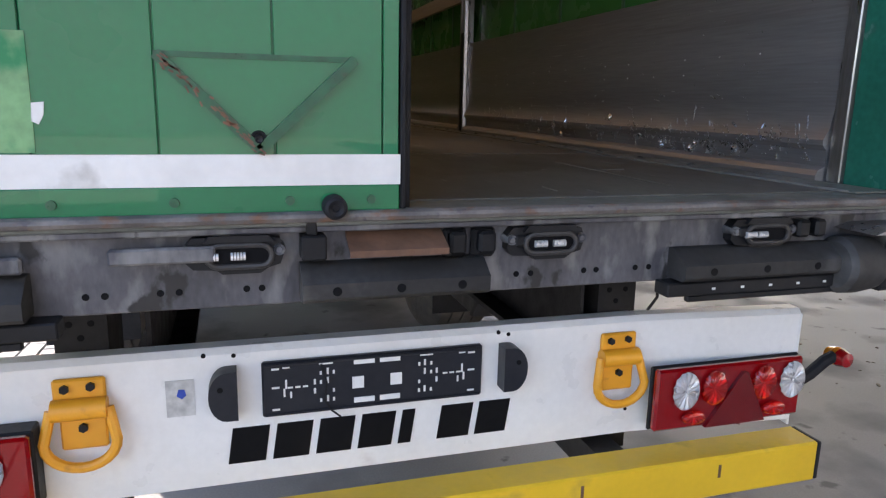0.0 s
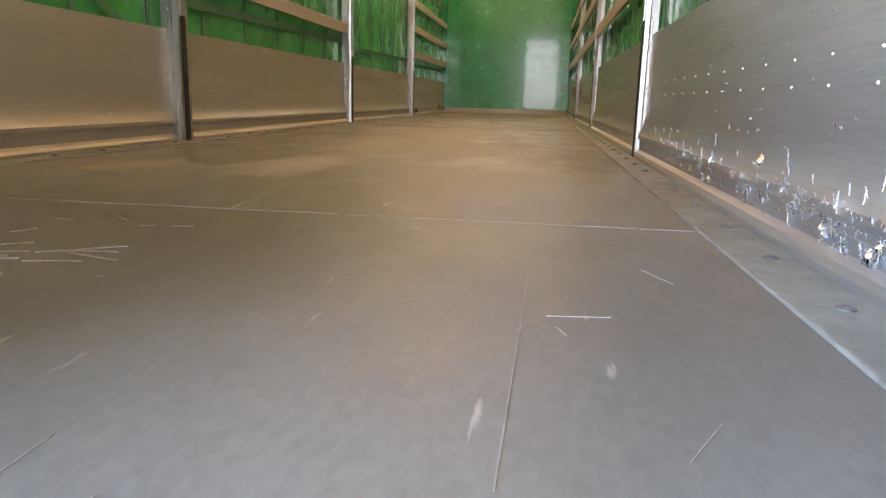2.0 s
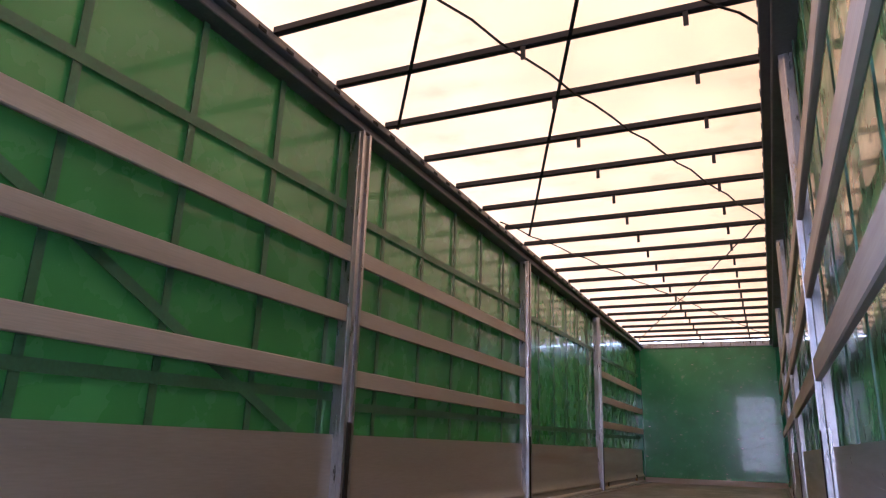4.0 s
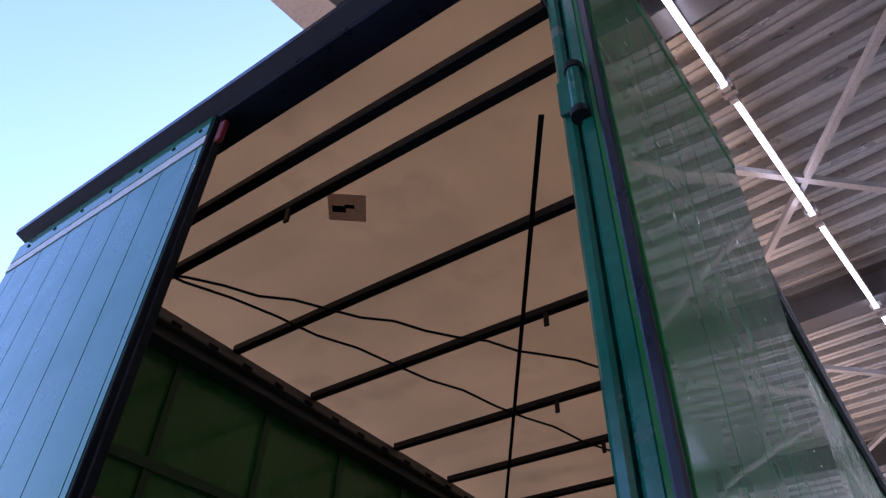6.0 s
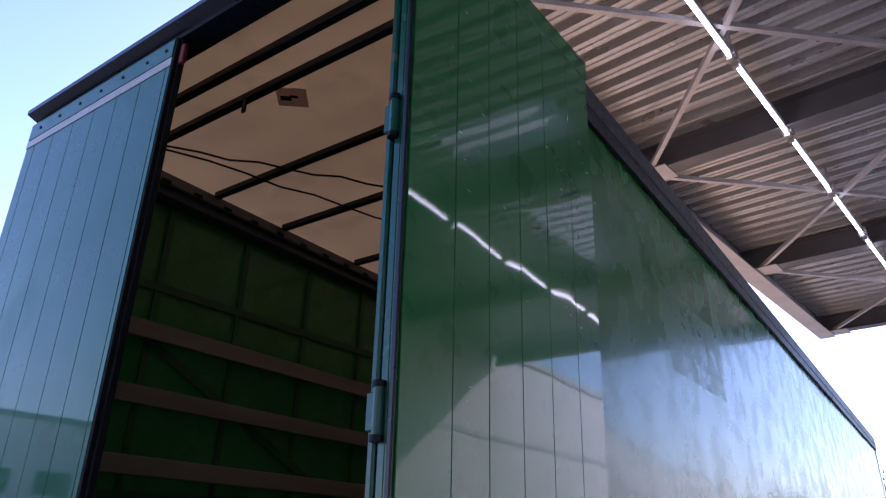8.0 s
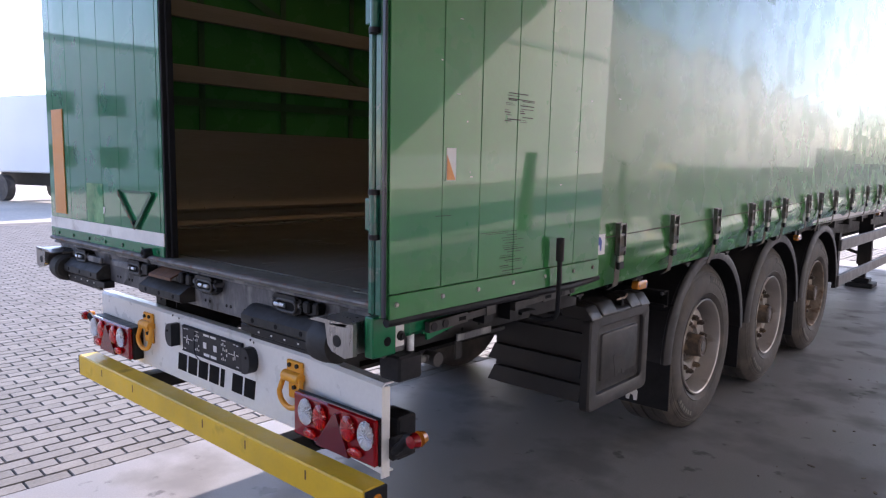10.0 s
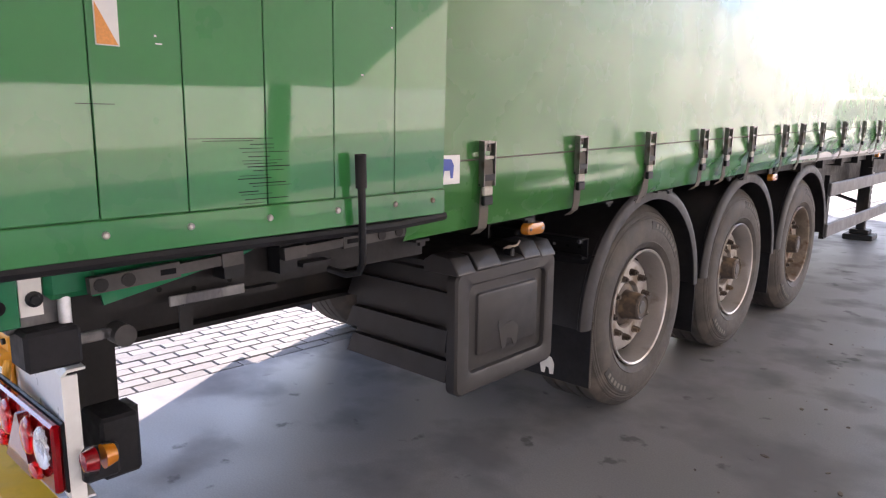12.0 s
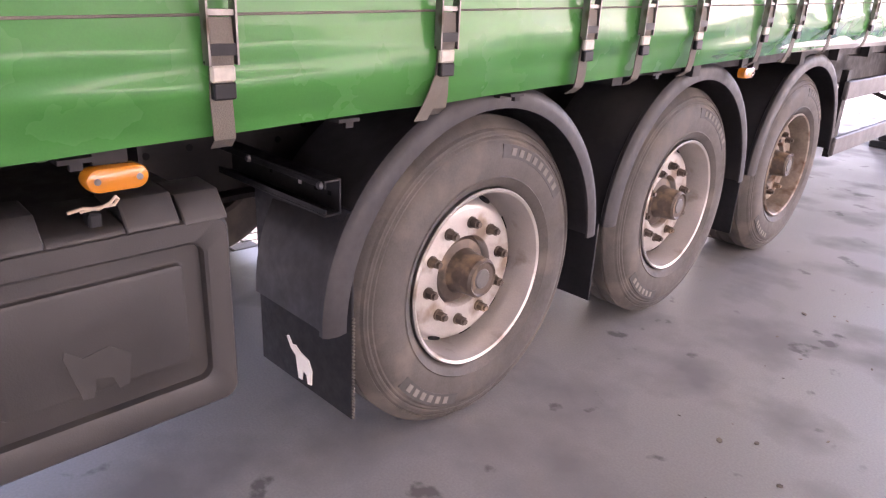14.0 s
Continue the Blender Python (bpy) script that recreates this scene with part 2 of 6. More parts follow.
BRACE = surf("galvanised_brace", (0.45, 0.43, 0.41), 0.45, metal=0.3, var=0.12, bump=0.05)
RED_LENS, CLEAR_LENS, AMBER_LENS = lens("red_lens", (0.38, 0.004, 0.007), 0.04), lens("clear_lens", (0.9, 0.9, 0.92), 0.04, 0.85), lens("amber_lens", (0.75, 0.26, 0.02))
RED_CELL = surf("red_reflector", (0.75, 0.02, 0.012), 0.18, metal=0.6, var=0.1, bump=0.0)
RED_GLASS, RED_DARK = lens("bright_red_lens", (0.9, 0.05, 0.04), 0.03, 0.9), lens("dark_red_lens", (0.22, 0.004, 0.008), 0.12)
ORANGE_TAPE = surf("orange_reflector", (0.7, 0.28, 0.06), 0.35, var=0.1, grain=200, bump=0.1)
BLUE = surf("blue_print", (0.02, 0.07, 0.4), 0.4, bump=0.02)
TUBE = glow("lamp_tube", (1.0, 0.98, 0.94), 4.95)


# ---------------------------------------------------------------- building helpers
def box(bm, x0, x1, y0, y1, z0, z1, bevel=0.0):
    r = bmesh.ops.create_cube(bm, size=1.0, matrix=Matrix.Translation(((x0 + x1) / 2, (y0 + y1) / 2, (z0 + z1) / 2)) @ Matrix.Diagonal((abs(x1 - x0), abs(y1 - y0), abs(z1 - z0), 1)))
    if bevel:
        es = {e for v in r["verts"] for e in v.link_edges}
        bmesh.ops.bevel(bm, geom=list(es), offset=bevel, segments=1, affect="EDGES")
    return bm


def boxes(*dims, bevel=0.0):
    bm = bmesh.new()
    for d in dims:
        box(bm, *d, bevel=bevel)
    return bm


def rod(bm, a, b, r, seg=10, r2=None):
    a, b = Vector(a), Vector(b)
    d = b - a
    m = Matrix.Translation((a + b) / 2) @ d.to_track_quat("Z", "Y").to_matrix().to_4x4()
    bmesh.ops.create_cone(bm, cap_ends=True, segments=seg, radius1=r, radius2=r if r2 is None else r2, depth=d.length, matrix=m)
    return bm


def beam(bm, a, b, w, h):
    """A bar of section w x h from a to b, its h upright."""
    a, b = Vector(a), Vector(b)
    d = (b - a).normalized()
    side = d.cross(Vector((0, 0, 1)))
    side = side.normalized() if side.length > 1e-4 else Vector((1, 0, 0))
    up = side.cross(d)
    vs = [bm.verts.new(p + side * (sx * w / 2) + up * (sz * h / 2)) for p in (a, b) for sx, sz in ((-1, -1), (1, -1), (1, 1), (-1, 1))]
    for f in ((0, 1, 2, 3), (7, 6, 5, 4), (0, 4, 5, 1), (1, 5, 6, 2), (2, 6, 7, 3), (3, 7, 4, 0)):
        bm.faces.new([vs[i] for i in f])
    return bm


def tube(bm, pts, r, seg=8, closed=False):
    """A round tube through the points."""
    pts = [Vector(p) for p in pts]
    rings = []
    n = len(pts)
    prev = None
    for i, p in enumerate(pts):
        a = pts[i - 1] if i > 0 or closed else pts[0]
        b = pts[(i + 1) % n] if i < n - 1 or closed else pts[-1]
        d = (b - a).normalized()
        ref = prev if prev is not None else (Vector((0, 0, 1)) if abs(d.z) < 0.9 else Vector((1, 0, 0)))
        u = (ref - d * ref.dot(d)).normalized()
        prev = u
        w = d.cross(u)
        rings.append([bm.verts.new(p + (u * math.cos(2 * math.pi * k / seg) + w * math.sin(2 * math.pi * k / seg)) * r) for k in range(seg)])
    for i in range(n if closed else n - 1):
        A, B = rings[i], rings[(i + 1) % n]
        for k in range(seg):
            bm.faces.new((A[k], A[(k + 1) % seg], B[(k + 1) % seg], B[k]))
    if not closed:
        bm.faces.new(rings[0][::-1])
        bm.faces.new(rings[-1])
    return bm


def prism(bm, outline, axis, a, b):
    """Extrudes an outline of 2D points along an axis from a to b."""
    def place(p, t):
        return {"x": (t, p[0], p[1]), "y": (p[0], t, p[1]), "z": (p[0], p[1], t)}[axis]
    A = [bm.verts.new(place(p, a)) for p in outline]
    B = [bm.verts.new(place(p, b)) for p in outline]
    n = len(outline)
    bm.faces.new(A[::-1])
    bm.faces.new(B)
    for i in range(n):
        bm.faces.new((A[i], A[(i + 1) % n], B[(i + 1) % n], B[i]))
    bmesh.ops.recalc_face_normals(bm, faces=bm.faces)
    return bm


def lathe(bm, profile, centre, axis="x", seg=48, sign=1):
    """Turns a profile of (radius, along) round an axis through centre."""
    rings = []
    c = Vector(centre)
    for r, s in profile:
        ring = []
        for k in range(seg):
            a = 2 * math.pi * k / seg
            u, v = r * math.cos(a), r * math.sin(a)
            ring.append(bm.verts.new(c + (Vector((sign * s, u, v)) if axis == "x" else Vector((u, sign * s, v)) if axis == "y" else Vector((u, v, sign * s)))))
        rings.append(ring)
    for A, B in zip(rings, rings[1:]):
        for k in range(seg):
            bm.faces.new((A[k], A[(k + 1) % seg], B[(k + 1) % seg], B[k]))
    bmesh.ops.recalc_face_normals(bm, faces=bm.faces)
    return bm


def thing(name, label, category, base=(0, 0, 0), kind="", group="", turn=0):
    ob = new(name)
    ob.matrix_world = pose(*base, 0, 0, turn)
    return tagged(ob, label, category, group, kind)


def mesh_of(name, bm, material, smooth=35):
    me = bpy.data.meshes.new(name)
    bmesh.ops.recalc_face_normals(bm, faces=bm.faces)
    bm.to_mesh(me)
    bm.free()
    me.materials.append(material)
    if smooth:
        me.shade_smooth()
        me.set_sharp_from_angle(angle=radians(smooth))
    return me


def part(name, bm, material, parent, label="", smooth=35, kind=""):
    """Links a bmesh as one mesh object under a thing or a part; coordinates are those of the thing."""
    ob = new(name, mesh_of(name, bm, material, smooth))
    ob.parent = parent
    return tagged(ob, label, kind=kind)


def piece(name, me, parent, at=(0, 0, 0)):
    ob = new(name, me)
    ob.parent = parent
    ob.location = at
    return ob


def setting(name, bm, material, label, category, smooth=35):
    return tagged(new(name, mesh_of(name, bm, material, smooth)), label, category, kind="structure")



# ---------------------------------------------------------------- ground and canopy (both turned a little against the trailer)
YARD_TURN, TURN = -2.9, -6.2
YARD = pose(-1.116, 0, 0, 0, 0, YARD_TURN)  # the slab's own frame
CANOPY = pose(-0.59, 0, 0, 0, 0, TURN)  # canopy's own frame: x across from its left edge, y along


def yard(bm):
    bm.transform(YARD)
    return bm


GROUND_FAR = surf("far_paving", (0.47, 0.42, 0.35), 0.85, var=0.12, scale=0.3, grain=9, bump=0.2, dirt=(0.36, 0.34, 0.31), dirt_at=0.55, dirt_scale=0.2)
ground = setting("ground", boxes((-420, 420, -420, 420, -0.5, -0.03)), GROUND_FAR, "pale grey open yard ground reaching the horizon", "ground")
slab = setting("concrete_slab", yard(boxes((0.2, 9.6, -16, 13.0, -0.2, 0.0))), CONCRETE, "smooth worn grey concrete yard slab under the canopy", "ground")
canopy = thing("canopy", "large open steel canopy with corrugated metal deck over the yard", "canopy", (-0.59, 0, 0), kind="structure", turn=TURN)
CZ = 5.97  # underside of the deck
CX, CY0, CY1 = 8.25, -13.2, 13.4
RAFTERS = (CY0 + 0.1, -9.05, -5.38, -1.7, 1.96, 5.64, 9.3, CY1 - 0.12)
LIGHT_X, LIGHT_Y = (3.4, 4.65), ((4.3, 5.15), (6.75, 9.07))  # translucent panels in the deck
# corrugated deck: ribs run across
bm = bmesh.new()
prof, y = [], CY0
while y < CY1:
    for dy, dz in ((0.0, 0.0), (0.048, 0.0), (0.055, 0.012), (0.07, 0.012), (0.077, 0.0), (0.125, 0.0), (0.142, 0.085), (0.232, 0.085)):
        prof.append((y + dy, CZ + dz))
    y += 0.25
lights = bmesh.new()
for x0, x1 in ((0.05, LIGHT_X[0]), LIGHT_X, (LIGHT_X[1], CX)):
    lo = [bm.verts.new((x0, a, b)) for a, b in prof]
    hi = [bm.verts.new((x1, a, b)) for a, b in prof]
    for i in range(len(prof) - 1):
        if x0 == LIGHT_X[0] and any(a < prof[i][0] < b for a, b in LIGHT_Y):
            lights.faces.new([lights.verts.new(v.co) for v in (lo[i], hi[i], hi[i + 1], lo[i + 1])])
            continue
        bm.faces.new((lo[i], hi[i], hi[i + 1], lo[i + 1]))
part("deck", bm, DECK, canopy, "corrugated galvanised roof deck", smooth=0)
part("skylight", lights, surf("translucent_sheet", (0.8, 0.8, 0.78), 0.4, var=0.05, bump=0.0, through_light=0.3), canopy, "translucent corrugated skylight sheet", smooth=0)
for y in RAFTERS:
    bm = boxes((0, CX, y - 0.1, y + 0.1, CZ - 0.32, CZ - 0.3), (0, CX, y - 0.1, y + 0.1, CZ - 0.02, CZ - 0.004), (0, CX, y - 0.008, y + 0.008, CZ - 0.3, CZ - 0.02))
    part("rafter", bm, BEAM, canopy)
part("edge_beam", boxes((-0.03, 0.0, CY0, CY1, CZ - 0.38, CZ + 0.23), (0.0, 0.23, CY0, CY1, CZ - 0.38, CZ - 0.36)), BRACE, canopy)
part("end_fascia", boxes((0, CX, CY1, CY1 + 0.03, CZ - 0.06, CZ + 0.23)), BRACE, canopy)
bm = boxes((0, LIGHT_X[0], CY0, CY1, CZ + 0.16, CZ + 0.2), (LIGHT_X[1], CX, CY0, CY1, CZ + 0.16, CZ + 0.2))
for y0, y1 in ((CY0, LIGHT_Y[0][0]), (LIGHT_Y[0][1], LIGHT_Y[1][0]), (LIGHT_Y[1][1], CY1)):
    box(bm, *LIGHT_X, y0, y1, CZ + 0.16, CZ + 0.2)
part("roof_cover", bm, BEAM, canopy, smooth=0)
ys = RAFTERS[3:]
for y0, y1 in zip(ys, ys[1:]):
    for a, b in (((0.26, y0 + 0.05), (3.33, y1 - 0.05)), ((0.26, y1 - 0.05), (3.33, y0 + 0.05))):
        part("brace", beam(bmesh.new(), (*a, CZ - 0.29), (*b, CZ - 0.27), 0.05, 0.05), BRACE, canopy)
for y in ys:
    part("gusset", boxes((0.1, 0.5, y - 0.17, y + 0.17, CZ - 0.335, CZ - 0.322)), BRACE, canopy)

# two rows of tube lamps under the deck
LAMP_ROWS = ((1.71, -3, 6), (5.15, -2, 6))
lamp = thing("tube_lamp", "long lit fluorescent tube lamp hung under the canopy deck", "lamp", CANOPY @ Vector((1.71, 3.40, CZ - 0.37)), group="canopy lamps", turn=TURN)
part("tube", rod(bmesh.new(), (0, -0.675, 0), (0, 0.675, 0), 0.0135, 12), TUBE, lamp, "glowing white tube")
part("housing", boxes((-0.022, 0.022, -0.76, 0.76, 0.03, 0.09), (-0.026, 0.026, -0.72, -0.682, -0.03, 0.04), (-0.026, 0.026, 0.682, 0.72, -0.03, 0.04)), BRACE, lamp)
for y in (-0.735, 0.715):
    part("hanger", boxes((-0.045, 0.045, y - 0.022, y + 0.022, 0.01, 0.11), (-0.006, 0.006, y - 0.006, y + 0.006, 0.11, 0.372)), BRACE, lamp)
for x, k0, k1 in LAMP_ROWS:
    for k in range(k0, k1):
        if k or x > 2:
            copy_thing(lamp, pose(*(CANOPY @ Vector((x, 3.40 + 1.53 * k, CZ - 0.37))), 0, 0, TURN))

# ---------------------------------------------------------------- the semi-trailer
FLOOR, HALF, END = 1.205, 1.24, 13.9
trailer = thing("semi_trailer", "green curtain-sided semi-trailer parked with one rear door open", "trailer")

part("cargo_floor", boxes((-HALF, HALF, 0.066, END, FLOOR - 0.03, FLOOR)), DECKPLY, trailer, "scratched brown plywood cargo floor")
part("sill_plate", boxes((-HALF, HALF, -0.032, 0.062, FLOOR - 0.03, FLOOR - 0.002), bevel=0.002), TREAD, trailer, "worn grey steel sill plate")
bm = prism(bmesh.new(), [(-0.033, 1.2035), (-0.05, 1.2035), (-0.057, 1.200), (-0.06, 1.194), (-0.056, 1.187), (-0.046, 1.184), (-0.033, 1.184)], "x", -HALF, HALF)
part("sill_edge", bm, LIP, trailer, "rust-streaked rounded sill edge")
part("sill_groove", boxes((-HALF, HALF, 0.0622, 0.0658, FLOOR - 0.03, FLOOR - 0.006)), BLACK, trailer)
rear_sill = part("rear_sill", boxes((-1.27, 1.235, 0.0, 0.1, 1.025, 1.17), (-1.27, 1.27, -0.03, 0.05, 1.163, 1.176), bevel=0.003), STEEL, trailer, "scuffed grey steel rear sill beam")
for s in (-1, 1):
    part("floor_rail", boxes((s * 1.083, s * 1.2, 0.014, END - 0.02, FLOOR, FLOOR + 0.004)), TREAD, trailer, "grey steel strip along the floor edge")
    part("rail_edge", boxes((s * 1.079, s * 1.083, 0.03, END - 0.02, FLOOR, FLOOR + 0.0055)), DUST, trailer)
    bolts = bmesh.new()
    for k in range(40):
        rod(bolts, (s * 1.15, 0.42 + 0.31 * k, FLOOR + 0.003), (s * 1.15, 0.42 + 0.31 * k, FLOOR + 0.006), 0.014, 12)
        rod(bolts, (s * 1.15, 0.42 + 0.31 * k, FLOOR + 0.006), (s * 1.15, 0.42 + 0.31 * k, FLOOR + 0.009), 0.007, 8)
    part("rail_bolts", bolts, STEEL, trailer, kind="stuff")

# side boards: stepped aluminium profile, one per bay
POSTS = (3.38, 6.74, 10.12)
BAYS = [(0.25, 3.32), (3.44, 6.68), (6.80, 10.06), (10.18, END - 0.02)]
for s in (-1, 1):
    for y0, y1 in BAYS:
        prof = [(1.262, 1.2), (1.202, 1.2), (1.196, 1.208), (1.195, 1.222), (1.203, 1.236), (1.224, 1.246), (1.222, 1.29), (1.208, 1.304), (1.207, 1.318),
                (1.222, 1.345), (1.232, 1.385), (1.236, 1.42), (1.236, 1.79), (1.262, 1.79)]
        part("side_board", prism(bmesh.new(), [(s * a, b) for a, b in prof], "y", y0, y1), ALU_SCRAPED if s > 0 else ALU, trailer, "scraped aluminium side board", smooth=20)
for s in (-1, 1):
    for y in POSTS:
        d = 0.0 if s < 0 else 0.03  # the right-hand posts stand less proud
        prof = [(1.26, y - 0.06), (1.195, y - 0.06), (1.19, y - 0.055), (1.17, y - 0.05), (1.17, y - 0.026), (1.19, y - 0.024), (1.19, y + 0.024), (1.17, y + 0.026), (1.17, y + 0.05), (1.19, y + 0.055), (1.195, y + 0.06), (1.26, y + 0.06)]
        post = part("post", prism(bmesh.new(), [(s * min(1.26, a + d), b) for a, b in prof], "z", FLOOR, 3.66), ALU_CLEAN, trailer, "aluminium side post", smooth=20)
        part("post_shoe", boxes((s * (1.165 + d), s * (1.19 + d), y - 0.022, y + 0.022, FLOOR, 1.86), bevel=0.004), DARK, post, "dark lower post guide")
SLAT_Z = (2.112, 2.478, 2.842)
for s in (-1, 1):
    for i, (y0, y1) in enumerate(BAYS):
        if i == 2 and s < 0:
            continue
        for z in SLAT_Z:
            part("slat", boxes((s * 1.2, s * 1.226, y0 - 0.02, y1 + 0.02, z - 0.05, z + 0.05), bevel=0.005), SLAT, trailer, "worn pale wooden slat")

# front bulkhead
bm = boxes((-HALF, HALF, END, END + 0.06, FLOOR - 0.02, 3.69))
bulk = part("bulkhead", bm, BULK_PAINT, trailer, "glossy green front wall with scrapes")
part("kick_plate", boxes((-HALF + 0.02, HALF - 0.02, END - 0.02, END - 0.003, FLOOR, FLOOR + 0.09), bevel=0.004), ALU, bulk)
part("head_rail", boxes((-HALF, HALF, END - 0.03, END + 0.05, 3.69, 3.79), bevel=0.004), ALU_CLEAN, bulk)

for s in (-1, 1):
    part("front_post", boxes((s * 1.2, s * 1.29, END - 0.06, END + 0.1, 1.02, 3.8), bevel=0.006), PAINT, trailer)
# floor joint and drag marks
joint = bmesh.new()
for x0, x1, w in ((-1.08, -0.62, 0.0022), (-0.58, -0.35, 0.0014), (-0.34, 0.12, 0.0032), (0.13, 0.29, 0.0012), (0.31, 0.74, 0.003), (0.745, 0.95, 0.0042), (0.96, 1.075, 0.0016)):
    box(joint, x0, x1, 1.291 - w / 2, 1.291 + w / 2, FLOOR, FLOOR + 0.0012)
part("floor_joint", joint, DUST, trailer, "dusty broken joint across the floor")
part("floor_joint", boxes((-1.1, 1.1, 6.3, 6.304, FLOOR, FLOOR + 0.0012)), DUST, trailer)
rnd = random.Random(3)
bm = bmesh.new()


def drag(bm, x, y, ang, ln, w):
    beam(bm, (x, y, FLOOR + 0.0006), (x + ln * math.cos(ang), y + ln * math.sin(ang), FLOOR + 0.0006), w, 0.001)


for k in range(120):
    a = rnd.choice((rnd.gauss(1.57, 0.3), rnd.gauss(0.0, 0.5), rnd.gauss(0.8, 0.5)))
    drag(bm, rnd.uniform(-1.1, 1.1), 0.1 + 4.4 * rnd.random() ** 1.6, a, rnd.uniform(0.012, 0.1), rnd.choice((0.0008, 0.0012, 0.002, 0.0045)))
drag(bm, 0.719, 0.214, 1.553, 0.685, 0.0014)
drag(bm, 0.03, 1.29, 1.65, 0.45, 0.006)
drag(bm, -0.35, 1.28, 0.05, 0.3, 0.004)
for k in range(14):
    drag(bm, -0.2 + rnd.gauss(0, 0.12), 0.75 + rnd.gauss(0, 0.04), rnd.gauss(0.2, 0.3), rnd.uniform(0.05, 0.15), rnd.uniform(0.002, 0.008))
part("drag_marks", bm, DUST, trailer, "pale drag marks on the floor", kind="stuff", smooth=0)
# scrapes on the side boards
for s in (-1, 1):
    bm = bmesh.new()
    for k in range(230 if s > 0 else 60):
        y, z = 0.3 + 2.6 * rnd.random() ** 1.3, rnd.choice((rnd.gauss(1.31, 0.04), rnd.gauss(1.29, 0.03), rnd.uniform(1.3, 1.76)))
        z = min(1.77, max(1.22, z))
        a = rnd.gauss(0.15, 0.35) if z > 1.42 else rnd.choice((rnd.gauss(0.1, 0.3), rnd.gauss(1.3, 0.3)))
        ln, w = rnd.uniform(0.006, 0.04) * (1 if z < 1.45 else 0.6), rnd.uniform(0.0008, 0.0045) * (1.0 if z < 1.45 else 0.35)
        x = s * (1.2345 if z > 1.4 else 1.2185 if z > 1.34 else 1.205 if z > 1.29 else 1.2195)
        beam(bm, (x, y, z), (x, y + ln * math.cos(a), z + ln * math.sin(a)), 0.0012, w)
    for k in range(170 if s > 0 else 0):
        y, z = min(2.6, max(0.3, rnd.choice((rnd.gauss(0.75, 0.22), rnd.gauss(1.0, 0.3), rnd.uniform(0.4, 2.4))))), rnd.gauss(1.285, 0.03)
        z = min(1.34, max(1.225, z))
        a, ln, w = rnd.gauss(0.9, 0.7), rnd.uniform(0.006, 0.03), rnd.uniform(0.002, 0.008)
        x = s * (1.2185 if z > 1.325 else 1.2065 if z > 1.295 else 1.2195)
        beam(bm, (x, y, z), (x, y + ln * math.cos(a), z + ln * math.sin(a)), 0.0016, w)
    part("board_scrapes", bm, DENT if s > 0 else ALU_CLEAN, trailer, "bright scrapes in the aluminium", kind="stuff", smooth=0)

# rivet rows and torn dents in the right-hand board
bm = bmesh.new()
for k in range(13):
    for z in (1.508, 1.562):
        rod(bm, (1.2362, 0.56 + 0.187 * k, z), (1.233, 0.56 + 0.187 * k, z), 0.0032, 8, 0.0015)
part("board_rivets", bm, ROLLER, trailer, "bright rivet heads in two rows", kind="stuff")
for y, z in ((2.12, 1.262), (1.86, 1.256), (1.405, 1.342), (1.165, 1.286), (0.842, 1.252), (0.82, 1.274), (1.92, 1.30), (1.785, 1.312), (0.62, 1.27), (0.5, 1.33), (1.02, 1.262)):
    x = 1.206 if z > 1.29 and z < 1.33 else 1.2215
    bm = bmesh.new()
    n = 11
    rim_v, in_v = [], []
    for k in range(n):
        a = 2 * math.pi * k / n
        r = rnd.uniform(0.012, 0.024)
        rim_v.append(bm.verts.new((x + 0.004, y + r * math.cos(a), z + r * 1.2 * math.sin(a))))
        in_v.append(bm.verts.new((x - rnd.uniform(0.003, 0.008), y + 0.4 * r * math.cos(a), z + 0.4 * r * math.sin(a))))
    for k in range(n):
        bm.faces.new((rim_v[k], rim_v[(k + 1) % n], in_v[(k + 1) % n], in_v[k]))
    dent = part("torn_dent", bm, DENT, trailer, "bright torn dent in the aluminium", smooth=0)
    part("dent_hole", rod(bmesh.new(), (x - 0.002, y, z), (x + 0.006, y, z), 0.006, 9), BLACK, dent)

# roof: side rails, canvas, bows
for s in (-1, 1):
    part("roof_rail", boxes((s * 1.17, s * 1.285, 0.05, END + 0.06, 3.65, 3.80), (s * 1.12, s * 1.18, 0.05, END, 3.70, 3.73), bevel=0.006), BEAM, trailer, "dull grey roof side rail")
    gutter = [(1.287, 3.565), (1.308, 3.565), (1.308, 3.582), (1.301, 3.586), (1.301, 3.655), (1.308, 3.66), (1.308, 3.676), (1.301, 3.68), (1.301, 3.785), (1.287, 3.795)]
    part("roof_gutter", prism(bmesh.new(), [(s * a, b) for a, b in gutter], "y", 0.21, END + 0.06), DARK, trailer, "dark curtain track along the roof edge")
    holes = bmesh.new()
    for k in range(60):
        box(holes, s * 1.116, s * 1.119, 0.2 + 0.225 * k, 0.26 + 0.225 * k, 3.705, 3.725)
    part("rail_slots", holes, BLACK, trailer, kind="stuff")
bm = bmesh.new()
NX, NY = 24, 150
grid = [[bm.verts.new((-1.27 + 2.54 * i / NX, 0.06 + (END - 0.02) * j / NY,
                       3.845 - 0.05 * abs(2 * i / NX - 1) ** 6 + 0.016 * noise.noise(Vector((i * 0.3, j * 1.1, 0.3))) + 0.006 * noise.noise(Vector((i * 0.15, j * 2.3, 4.3))))) for i in range(NX + 1)] for j in range(NY + 1)]
for j in range(NY):
    for i in range(NX):
        bm.faces.new((grid[j][i], grid[j][i + 1], grid[j + 1][i + 1], grid[j + 1][i]))
roof = part("roof_canvas", bm, CANVAS, trailer, "translucent cream roof canvas", smooth=80)
